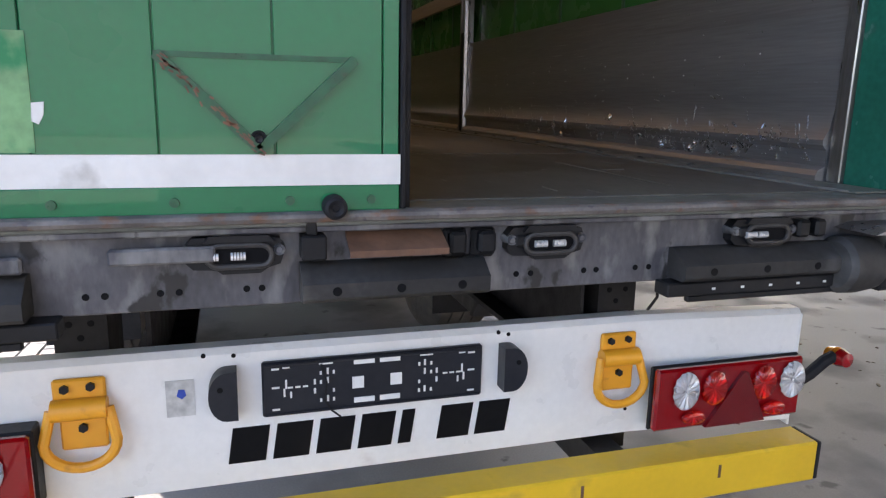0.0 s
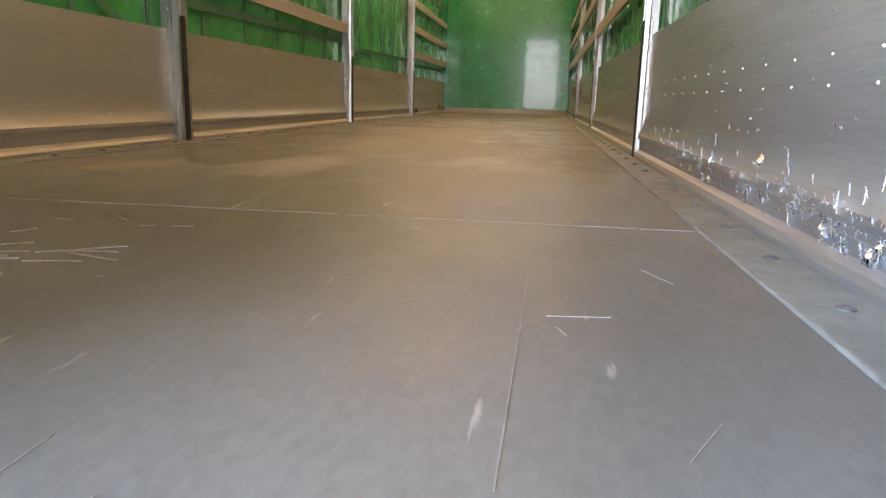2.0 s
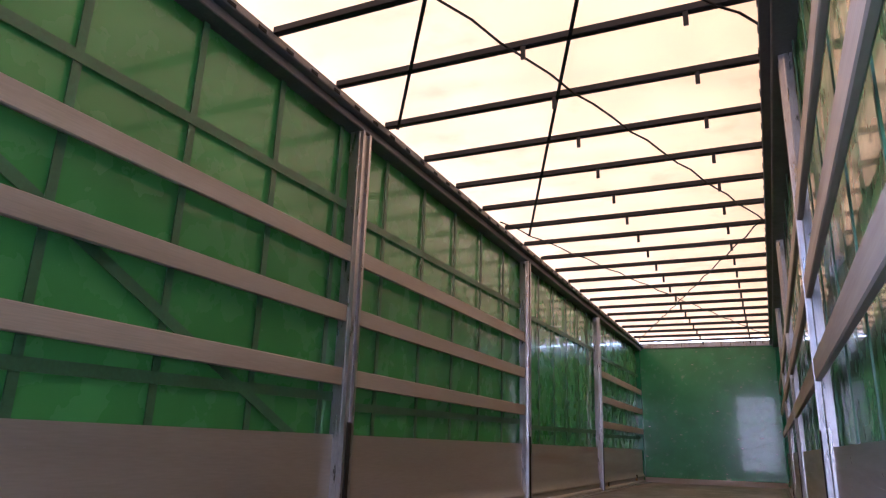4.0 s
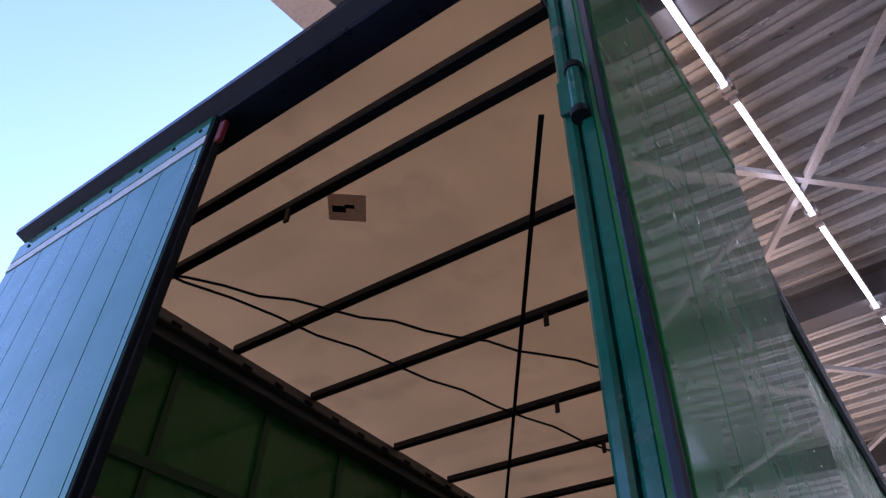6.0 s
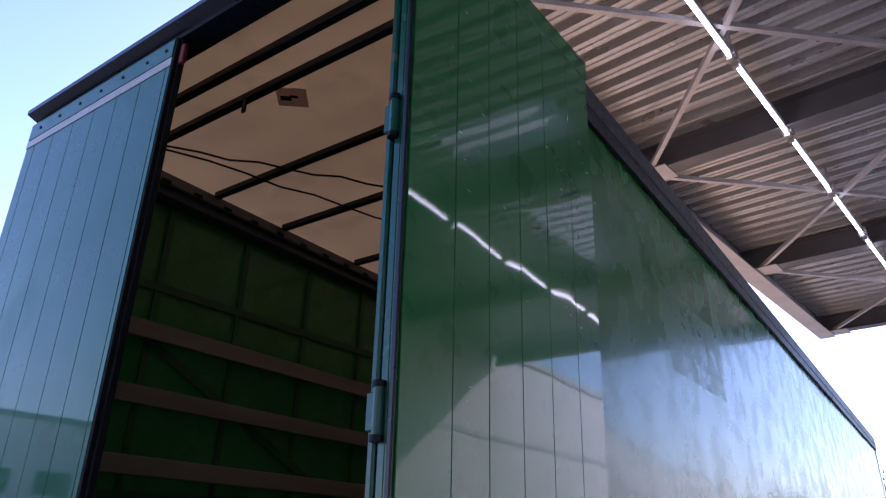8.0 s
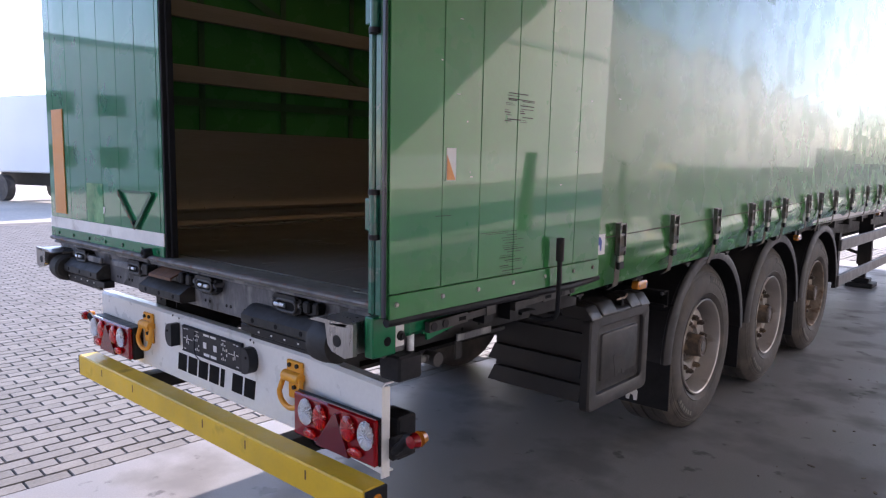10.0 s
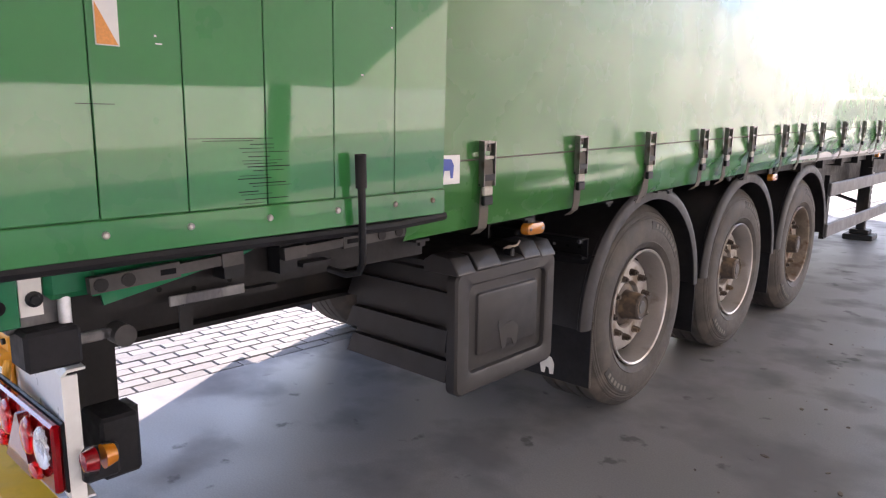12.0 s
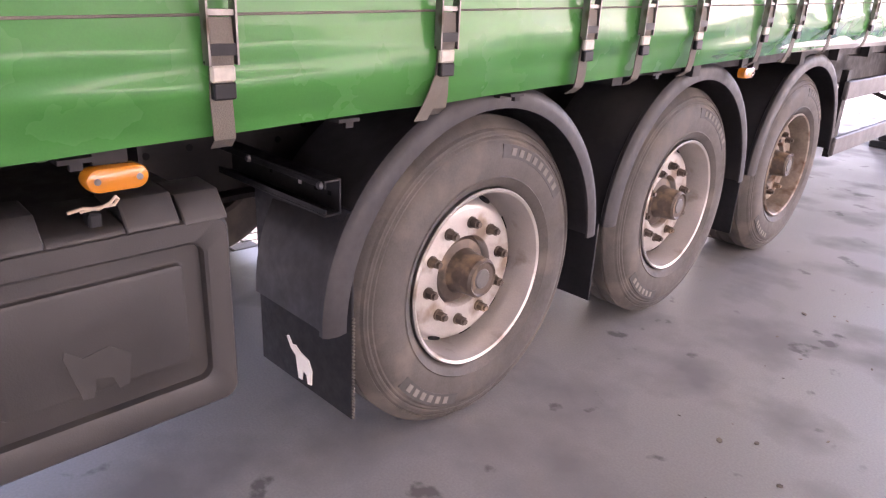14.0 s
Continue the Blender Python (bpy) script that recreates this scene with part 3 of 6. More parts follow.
BOWS = [0.28, 0.465, 1.065, 1.64] + [2.40 + 0.592 * k for k in range(20)]
for y in BOWS:
    bow = part("roof_bow", boxes((-1.16, 1.16, y - 0.022, y + 0.022, 3.775, 3.815), bevel=0.004), DARK, trailer, "dark steel roof bow")
    for x in ((-0.16,) if y == 0.465 else () if y < 1.5 else (0.35,) if y < 2 else (0.0, 0.81)):
        part("bow_peg", boxes((x - 0.012, x + 0.012, y - 0.02, y - 0.01, 3.70, 3.775)), DARK, bow)
notice = Matrix.Translation((0.0, 0.61, 3.82)) @ pose(0, 0, 0, 0, 0, 39.5)
bm = boxes((-0.076, 0.076, -0.075, 0.075, 0.0, 0.004))
bm.transform(notice)
sticker = part("roof_notice", bm, surf("notice_paper", (0.78, 0.68, 0.58), 0.6, var=0.1, bump=0.02, through_light=0.55), trailer, "small printed notice stuck on the roof canvas")
bm = boxes((-0.06, -0.005, -0.01, 0.025, -0.002, 0.0), (-0.01, 0.03, -0.02, 0.0, -0.002, 0.0))
bm.transform(notice)
part("print", bm, BLACK, sticker)


# curtains
def seam_at(y):
    """Height of the seam over the skirt; the sheet climbs a little towards the front."""
    return 1.284 + 0.0226 * min(y, 6.0) + 0.01 * max(0.0, y - 6.0)


def foot_at(y):
    """Height of the skirt's lower hem."""
    return 1.062 + 0.025 * min(y, 5.5) + 0.01 * max(0.0, y - 5.5)


def curtain(s, y0, y1, name):
    """The side sheet with its weld lines and folds; the lower skirt bulges and tucks under the floor rail."""
    bm = bmesh.new()
    ny, nz = int((y1 - y0) / 0.07), 40
    rows = []
    for j in range(ny + 1):
        y = y0 + (y1 - y0) * j / ny
        seam, foot = seam_at(y), foot_at(y)
        col = []
        for k in range(nz + 1):
            if k < 14:
                u = k / 14
                z = foot + (seam - foot) * u
                x = 1.254 + 0.032 * math.sin(min(1, u * 1.25) * math.pi / 2) + 0.01 * math.sin(math.pi * u) + (1 - u ** 4) * (0.017 * noise.noise(Vector((y * 1.1, (z - 0.025 * y) * 17, 1.0))) + 0.014 * noise.noise(Vector((y * 4.2, z * 5, 4.0))))
            elif k == 14:
                z, x = seam + 0.002, 1.287
            else:
                u = (k - 14) / (nz - 14)
                z = seam + (3.68 - seam) * u
                fold = noise.noise(Vector((y * 3.1, z * 0.35, 7.0)))
                x = 1.283 + 0.0024 * fold * (1 - 0.5 * u) + (0.0006 if s > 0 else 0.0002) * max(0, noise.noise(Vector((y * 9.0, z * 0.15, 11.0)))) ** 2 * 4 + 0.005 * noise.noise(Vector((y * 0.8, z * 1.2, 2.0))) - 0.003 * u
            col.append(bm.verts.new((s * x, y, z)))
        rows.append(col)
    for A, B in zip(rows, rows[1:]):
        for k in range(nz):
            bm.faces.new((A[k], B[k], B[k + 1], A[k + 1]))
    bm.faces.ensure_lookup_table()
    for f in bm.faces:
        c = f.calc_center_median()
        f.material_index = int(s > 0 and ((2.17 < c.y < 3.25 and 2.62 < c.z < 3.08) or (5.6 < c.y < 8.6 and 1.72 < c.z < 1.98)))
    sheet = part(name, bm, CURTAIN, trailer, "glossy green tarpaulin side curtain", smooth=70)
    sheet.data.materials.append(PATCH)
    return sheet


right_curtain = curtain(1, 1.0, END, "side_curtain")
curtain(-1, 0.04, END, "side_curtain")

# ---------------------------------------------------------------- rear frame and doors
part("rear_header", prism(bmesh.new(), [(0.10, 3.775), (0.10, 3.87), (-0.03, 3.87), (-0.075, 3.835), (-0.075, 3.81), (-0.02, 3.79), (-0.02, 3.765), (0.04, 3.762)], "x", -1.285, 1.285), HEADER, trailer, "dark navy rear roof header")


def rear_post(s):
    bm = boxes((s * 1.236, s * 1.278, -0.05 if s > 0 else 0.014, 0.2, 1.17 if s > 0 else 1.02, 3.77), bevel=0.006)
    post = part("corner_post", bm, PAINT_DARK, trailer, "glossy green rear corner post")
    if s < 0:
        return post
    for a, b in ((1.238, 1.262), (1.268, 1.298)):
        part("post_rib", boxes((s * a, s * b, -0.07, -0.0505, 1.17, 3.75), bevel=0.006), PAINT_DARK, post)
    part("end_strip", boxes((s * 1.226, s * 1.25, 0.2, 0.245, FLOOR, 3.66), bevel=0.003), ALU_CLEAN, post, "riveted aluminium edge strip")
    for z in (1.46, 2.02, 2.83, 3.5):
        bm = rod(bmesh.new(), (s * 1.275, -0.078, z - 0.055), (s * 1.275, -0.078, z + 0.055), 0.014, 12)
        box(bm, s * 1.24, s * 1.275, -0.082, -0.07, z - 0.045, z + 0.045, 0.003)
        h = part("hinge", bm, PAINT_DARK, post)
        for dz in (-0.07, 0.055):
            part("hinge_cap", rod(bmesh.new(), (s * 1.275, -0.078, z + dz), (s * 1.275, -0.078, z + dz + 0.015), 0.017, 12), DARK, post)
    return post


rear_post(1)
rear_post(-1)

# closed door leaf: upright planks between rails
left_door = part("rear_door", boxes((-1.278, -0.035, -0.024, 0.012, 1.184, 3.76)), PAINT, trailer, "closed green rear door of upright planks")
bend = random.Random(9)
edges = [-0.036, -0.0665, -0.2535, -0.44, -0.627, -0.814, -1.001, -1.188, -1.276]
for a, b in zip(edges, edges[1:]):
    bm = boxes((b + 0.0013, a - 0.0013, -0.034, -0.0245, 1.25, 3.66), bevel=0.0015)
    bmesh.ops.rotate(bm, verts=bm.verts, cent=((a + b) / 2, -0.029, 2.45), matrix=Matrix.Rotation(radians(bend.gauss(0, 0.07)), 3, "Z"))
    part("plank", bm, PAINT, left_door)
part("bottom_rail", boxes((-1.276, -0.036, -0.038, -0.0245, 1.186, 1.249), bevel=0.002), PAINT, left_door)
part("top_rail", boxes((-1.276, -0.036, -0.038, -0.0245, 3.66, 3.758), bevel=0.002), PAINT, left_door)
part("white_strip", boxes((-1.276, -0.034, -0.0375, -0.0345, 1.249, 1.303)), WHITE_TAPE, left_door, "scuffed white strip")
part("white_strip", boxes((-1.276, -0.034, -0.0375, -0.0345, 3.612, 3.655)), WHITE_TAPE, left_door, "white strip")
for x in (-1.17, -0.98, -0.79, -0.605, -0.421, -0.232, -0.088):
    for z in (1.223, 3.71):
        bm = rod(bmesh.new(), (x, -0.043, z), (x, -0.037, z), 0.008, 10)
        part("rivet", bm, FRAME_GREEN, left_door)
part("door_seal", boxes((-0.0335, -0.022, -0.034, 0.01, 1.182, 3.76), (-0.022, -0.01, -0.016, 0.012, 1.178, 3.757), bevel=0.003), RUBBER, left_door, "black rubber door seal")
bm = lathe(bmesh.new(), [(0.0, 0.03), (0.006, 0.03), (0.007, 0.034), (0.014, 0.037), (0.019, 0.034), (0.021, 0.027), (0.0215, 0.0)], (-0.156, -0.038, 1.212), "y", 24, -1)
part("door_buffer", bm, RUBBER, left_door, "round black rubber buffer")
tri = [(-0.437, 1.464), (-0.117, 1.464), (-0.28, 1.311)]
bm = prism(bmesh.new(), tri, "y", -0.037, -0.0345)
flap = part("placard_flap", bm, PAINT, left_door, "triangular green placard holder")
bm = bmesh.new()
for a, b in ((0, 2), (1, 2)):
    beam(bm, (tri[a][0], -0.042, tri[a][1]), (tri[b][0], -0.042, tri[b][1]), 0.012, 0.017)
beam(bm, (-0.44, -0.037, 1.464), (-0.115, -0.037, 1.464), 0.006, 0.009)
part("flap_frame", bm, FRAME_GREEN, flap, "chipped green frame with rust")
bm = lathe(bmesh.new(), [(0.0, 0.012), (0.006, 0.014), (0.008, 0.006), (0.013, 0.008), (0.014, 0.0)], (-0.281, -0.04, 1.33), "y", 16, -1)
part("turn_catch", bm, DARK, flap)
bm = bmesh.new()
rs = random.Random(21)
for k in range(46):
    u = rs.random() ** 1.1
    x, z = tri[0][0] + u * 0.157 + rs.gauss(0, 0.004), tri[0][1] - u * 0.153 + rs.gauss(0, 0.003)
    beam(bm, (x, -0.0487, z), (x + rs.uniform(0.003, 0.012), -0.0487, z - rs.uniform(0.002, 0.012)), 0.001, rs.uniform(0.0015, 0.004))
part("rust_run", bm, RUST, flap, "flaking rust along the frame", kind="stuff")
part("reflector_strip", boxes((-1.2, -1.06, -0.0395, -0.0345, 1.325, 1.85), bevel=0.001), ORANGE_TAPE, left_door, "tall orange reflective board")
part("paint_smear", prism(bmesh.new(), [(-0.622, 1.355), (-0.612, 1.35), (-0.604, 1.365), (-0.602, 1.385), (-0.62, 1.383)], "y", -0.0362, -0.0345), WHITE_TAPE, left_door)
part("faded_patch", boxes((-0.80, -0.62, -0.0362, -0.0345, 1.306, 1.49)), surf("faded_paint", (0.16, 0.34, 0.15), 0.5, var=0.3, scale=9, dirt=(0.03, 0.22, 0.09), dirt_at=0.48, dirt_scale=14), left_door, "pale faded patch of paint")

# open door leaf, folded round against the side
right_door = part("rear_door", boxes((1.288, 1.316, -0.068, 1.102, 1.168, 3.755)), PAINT_BEIGE_TINT, trailer, "open green rear door folded against the side")
edges = [-0.066, 0.149, 0.326, 0.514, 0.704, 0.905, 1.1]
for a, b in zip(edges, edges[1:]):
    bm = boxes((1.3165, 1.325, a + 0.0012, b - 0.0012, 1.238, 3.66), bevel=0.0015)
    for axis, cuts in (((0, 0, 1), [1.3 + 0.08 * k for k in range(30)]), ((0, 1, 0), [a + (b - a) * k / 4 for k in (1, 2, 3)])):
        for c in cuts:
            bmesh.ops.bisect_plane(bm, geom=bm.verts[:] + bm.edges[:] + bm.faces[:], plane_co=[c * u for u in axis], plane_no=axis)
    for v in bm.verts:
        v.co.x += 0.0003 * noise.noise(Vector((a * 7, v.co.y * 6, v.co.z * 5)))
    bmesh.ops.rotate(bm, verts=bm.verts, cent=(1.32, (a + b) / 2, 2.45), matrix=Matrix.Rotation(radians(bend.gauss(0, 0.05)), 3, "Z"))
    part("plank", bm, PAINT_BEIGE_TINT, right_door)
part("bottom_rail", boxes((1.3165, 1.329, -0.067, 1.101, 1.166, 1.236), bevel=0.002), PAINT_BEIGE_TINT, right_door)
part("top_rail", boxes((1.3165, 1.329, -0.067, 1.101, 3.66, 3.753), bevel=0.002), PAINT_BEIGE_TINT, right_door)
part("door_seal", boxes((1.284, 1.306, 1.102, 1.118, 1.17, 3.75), bevel=0.003), RUBBER, right_door)
part("end_seal", boxes((1.303, 1.321, -0.079, -0.069, 1.17, 3.75), bevel=0.004), HEADER, right_door, "dark blue-black edge seal")
bm = bmesh.new()
tube(bm, [(1.318, -0.07, 1.158), (1.322, 0.3, 1.156), (1.32, 0.62, 1.152), (1.326, 0.9, 1.15), (1.318, 1.11, 1.158)], 0.013, 8)
part("bottom_seal", bm, RUBBER, right_door, "drooping black rubber bottom seal")
for y in (-0.04, 0.155, 0.325, 0.515, 0.71, 0.905, 1.05):
    bm = lathe(bmesh.new(), [(0.0, 0.004), (0.004, 0.004), (0.0045, 0.0025), (0.0065, 0.004), (0.008, 0.0)], (1.329, y, 1.208), "x", 12)
    part("rivet", bm, RIM, right_door)
tag = part("warning_sticker", boxes((1.3255, 1.327, 0.163, 0.206, 1.555, 1.652)), WHITE_TAPE, right_door, "small white and orange sticker")
part("sticker_wedge", prism(bmesh.new(), [(0.165, 1.63), (0.203, 1.557), (0.165, 1.557)], "x", 1.3275, 1.3285), ORANGE_TAPE, tag)
rnd = random.Random(4)
bm = bmesh.new()
for k in range(16):
    z = 1.245 + 0.0085 * k + rnd.uniform(-0.002, 0.002)
    y = 0.435 + rnd.uniform(0, 0.05)
    box(bm, 1.3258, 1.3264, y, y + rnd.uniform(0.03, 0.12), z, z + rnd.uniform(0.0008, 0.0022))
part("scuff_marks", bm, BLACK, right_door, "black scuff marks", kind="stuff")
bm = bmesh.new()
for k in range(13):
    z = 1.745 + 0.0075 * k + rnd.uniform(-0.002, 0.002)
    for y in (0.44, 0.52):
        if rnd.random() < 0.75:
            y += rnd.uniform(0, 0.02)
            box(bm, 1.3258, 1.3264, y, y + rnd.uniform(0.02, 0.085), z, z + rnd.uniform(0.0008, 0.003))
for y, z, ln in ((0.36, 1.38, 0.12), (0.33, 1.385, 0.2), (0.12, 1.45, 0.07)):
    box(bm, 1.3258, 1.3262, y, y + ln, z, z + 0.0012)
part("scuff_marks", bm, BLACK, right_door, "black scuff marks", kind="stuff")
bm = bmesh.new()
for k in range(40):
    y, z = rnd.choice((rnd.gauss(0.2, 0.08), rnd.gauss(0.9, 0.15))), rnd.uniform(1.5, 3.4)
    box(bm, 1.3258, 1.3262, y, y + rnd.uniform(0.003, 0.02), z, z + rnd.uniform(0.001, 0.004))
part("paint_chips", bm, WHITE_TAPE, right_door, "small pale paint chips", kind="stuff")


for o in (right_door, *right_door.children_recursive):
    for v in o.data.vertices:
        v.co.x += 0.048 * max(0.0, (v.co.y + 0.07) / 1.17) * max(0.0, (v.co.z - 1.25) / 2.5)

# ---------------------------------------------------------------- wheels and chassis
WHEEL_Y, WHEEL_Z = (2.815, 4.125, 5.435), 0.517


def wheel(s, y):
    root = new("wheel")
    root.parent = trailer
    root.location = (s * 0.738, y, WHEEL_Z)
    W = 0.385
    prof = [(0.29, 0.03), (0.30, 0.0), (0.37, -0.012), (0.45, -0.004), (0.49, 0.02), (0.508, 0.045)]
    for k in range(4):
        a = 0.06 + 0.07 * k
        prof += [(0.5245, a), (0.525, a + 0.055), (0.514, a + 0.058), (0.514, a + 0.066)]
    prof += [(0.5245, 0.335), (0.513, 0.346), (0.497, 0.364), (0.488, 0.369), (0.486, 0.366), (0.478, 0.3745), (0.472, 0.3755), (0.468, 0.379), (0.462, 0.379), (0.46, 0.3765), (0.452, 0.383), (0.446, 0.3825),
             (0.438, 0.388), (0.415, 0.394), (0.37, 0.397), (0.338, 0.392), (0.334, 0.3955), (0.33, 0.3925), (0.315, 0.386), (0.298, 0.37), (0.288, 0.345), (0.285, 0.1)]
    prof = [(r if r < 0.45 else 0.45 + (r - 0.45) * 0.89, x) for r, x in prof]
    tyre = part("tyre", lathe(bmesh.new(), prof, (0, 0, 0), "x", 72, s), TYRE, root, "dusty worn truck tyre")
    # raised plain bars where the side wall carries lettering
    for a0, n in ((38, 8), (222, 6)):
        band = bmesh.new()
        arc = [radians(a0 - 6 + (5.4 * n + 8) * k / 14) for k in range(15)]
        rings = [[band.verts.new((s * x, r * math.cos(a), r * math.sin(a))) for x, r in ((0.39, 0.395), (0.3968, 0.395), (0.393, 0.437), (0.385, 0.437))] for a in arc]
        for A, B in zip(rings, rings[1:]):
            for q in range(4):
                band.faces.new((A[q], A[(q + 1) % 4], B[(q + 1) % 4], B[q]))
        band.faces.new(rings[0])
        band.faces.new(rings[-1][::-1])
        part("sidewall_band", band, TYRE_MARK, tyre, "dark raised band")
        bm = bmesh.new()
        for k in range(n):
            a = radians(a0 + 5.4 * k)
            c = Vector((s * 0.3945, 0.416 * math.cos(a), 0.416 * math.sin(a)))
            m = Matrix.Translation(c) @ Matrix.Rotation(a, 4, "X") @ Matrix.Diagonal((0.004, 0.024, 0.022, 1))
            bmesh.ops.create_cube(bm, size=1, matrix=m)
        part("sidewall_relief", bm, TYRE_PALE, tyre, "dusty raised blocks", kind="stuff")
    rimp = [(0.286, 0.10), (0.283, 0.35), (0.292, 0.376), (0.297, 0.383), (0.292, 0.389), (0.284, 0.384), (0.279, 0.365), (0.276, 0.33), (0.274, 0.26), (0.27, 0.235), (0.266, 0.232),
            (0.258, 0.252), (0.246, 0.281), (0.234, 0.298), (0.222, 0.306), (0.212, 0.308), (0.125, 0.308), (0.12, 0.30), (0.12, 0.2)]
    rim = part("rim", lathe(bmesh.new(), rimp, (0, 0, 0), "x", 64, s), RIM_RUSTY if y == WHEEL_Y[2] else RIM, root, "dusty silver steel rim" if y != WHEEL_Y[2] else "rust-stained brown steel rim")
    hubp = [(0.14, 0.15), (0.122, 0.27), (0.105, 0.292), (0.078, 0.298), (0.072, 0.315), (0.066, 0.385), (0.058, 0.394), (0.052, 0.388), (0.0, 0.388)]
    part("hub", lathe(bmesh.new(), hubp, (0, 0, 0), "x", 32, s), HUB, root, "greasy dark hub")
    part("hub_cap", lathe(bmesh.new(), [(0.0, 0.393), (0.03, 0.393), (0.034, 0.3885)], (0, 0, 0), "x", 20, s), BEAM, root)
    for k in range(10):
        a = radians(36 * k + 11)
        yy, zz = 0.1675 * math.cos(a), 0.1675 * math.sin(a)
        bm = rod(bmesh.new(), (s * 0.306, yy, zz), (s * 0.314, yy, zz), 0.02, 12)
        rod(bm, (s * 0.314, yy, zz), (s * 0.338, yy, zz), 0.0165, 6)
        rod(bm, (s * 0.338, yy, zz), (s * 0.348, yy, zz), 0.010, 8)
        part("wheel_nut", bm, HUB, root)
        a2 = a + radians(18)
        yy, zz = 0.2445 * math.cos(a2), 0.2445 * math.sin(a2)
        m = Matrix.Translation((s * 0.2845, yy, zz)) @ Matrix.Rotation(a2, 4, "X") @ Matrix.Rotation(s * radians(55), 4, "Z")
        bm = bmesh.new()
        bmesh.ops.create_cone(bm, cap_ends=True, segments=16, radius1=1, radius2=1, depth=0.006, matrix=m @ Matrix.Rotation(radians(90), 4, "Y") @ Matrix.Diagonal((0.026, 0.0155, 1, 1)))
        part("hand_hole", bm, BLACK, root)
    return root


for s in (1, -1):
    for y in WHEEL_Y:
        wheel(s, y)


def fender(s, y):
    prof = [(0.0, 0.0), (0.0, 0.012), (0.30, 0.016), (0.335, 0.02), (0.345, 0.034), (0.36, 0.036), (0.372, 0.026), (0.38, 0.0), (0.376, -0.03), (0.366, -0.03), (0.362, -0.006), (0.33, 0.004)]
    bm = bmesh.new()
    rings = []
    n = 40
    for i in range(n + 1):
        a = radians(2 + (178 if y == WHEEL_Y[0] else 175) * i / n)
        ring = []
        for u, v in prof:
            r = (0.575 if y == WHEEL_Y[0] else 0.585) + v
            ring.append(bm.verts.new((s * (0.80 + u), y - (0.035 if y == WHEEL_Y[0] else 0.055) + r * math.cos(a), WHEEL_Z + 0.02 + r * math.sin(a) * 0.98)))
        rings.append(ring)
    for A, B in zip(rings, rings[1:]):
        for k in range(len(prof)):
            q = (k + 1) % len(prof)
            bm.faces.new((A[k], A[q], B[q], B[k]))
    bm.faces.new(rings[0])
    bm.faces.new(rings[-1][::-1])
    return part("mudguard", bm, FENDER, trailer, "grey plastic mudguard arch", smooth=40)


for s in (1, -1):
    for y in WHEEL_Y:
        fender(s, y)
        part("spray_flap", boxes((s * 0.80, s * 1.12, y - 0.645, y - 0.635, 0.24, 0.62)), RUBBER, trailer) if y != WHEEL_Y[0] else None
flap = part("mud_flap", boxes((0.70, 1.16, 2.262, 2.272, 0.25, 0.86), bevel=0.002), RUBBER, trailer, "black rubber mud flap with a small pale emblem")
part("mud_flap", boxes((-1.19, -0.78, 2.19, 2.2, 0.25, 0.95), bevel=0.002), RUBBER, trailer)
fr = bmesh.new()
for k in range(30):
    z = 0.255 + 0.0105 * k
    box(fr, 1.16, 1.167, 2.264, 2.27, z, z + 0.005)
part("flap_fringe", fr, STRAP, flap, kind="stuff")
emblem = [(1.06, 0.325), (1.075, 0.325), (1.08, 0.36), (1.095, 0.355), (1.1, 0.325), (1.115, 0.328), (1.118, 0.38), (1.105, 0.41), (1.07, 0.42), (1.05, 0.435), (1.035, 0.43), (1.02, 0.455), (1.012, 0.45), (1.03, 0.415), (1.05, 0.4)]
part("emblem", prism(bmesh.new(), [(0.835 + 1.2 * (a - 1.0), 0.27 + 0.95 * (b - 0.325)) for a, b in emblem], "y", 2.258, 2.2615), WHITE_TAPE, flap, "small pale emblem shape")
FY = 2.205  # drilled channel that carries the flap
fb = part("flap_bracket", boxes((0.6, 1.13, FY, FY + 0.05, 0.932, 0.938), (0.6, 1.13, FY + 0.044, FY + 0.05, 0.852, 0.932), (0.6, 1.13, FY, FY + 0.05, 0.846, 0.852), (0.6, 1.13, FY, FY + 0.006, 0.918, 0.932), (0.6, 1.13, FY, FY + 0.006, 0.852, 0.866), bevel=0.001), DARK, trailer, "black drilled channel bracket")
# holes are flat discs, one of them bright steel
for x in (0.82, 0.96, 1.03, 1.09):
    part("bolt_hole", boxes((x - 0.007, x + 0.007, FY + 0.0425, FY + 0.0435, 0.887, 0.898)), ROLLER if x == 0.96 else BLACK, fb)
for x in (0.78, 1.115):
    part("bracket_bolt", lathe(bmesh.new(), [(0, 0.01), (0.008, 0.009), (0.011, 0.0)], (x, FY, 0.925), "y", 10, -1), STEEL, fb)
for y in WHEEL_Y:
    bm = rod(bmesh.new(), (-0.8, y, WHEEL_Z), (0.8, y, WHEEL_Z), 0.065, 16)
    box(bm, -0.62, -0.5, y - 0.3, y + 0.35, WHEEL_Z + 0.06, WHEEL_Z + 0.16, 0.01)
    box(bm, 0.5, 0.62, y - 0.3, y + 0.35, WHEEL_Z + 0.06, WHEEL_Z + 0.16, 0.01)
    part("axle", bm, CHASSIS, trailer)
    for s in (-1, 1):
        part("air_bag", rod(bmesh.new(), (s * 0.56, y + 0.3, WHEEL_Z + 0.15), (s * 0.56, y + 0.3, 0.95), 0.13, 16), RUBBER, trailer)
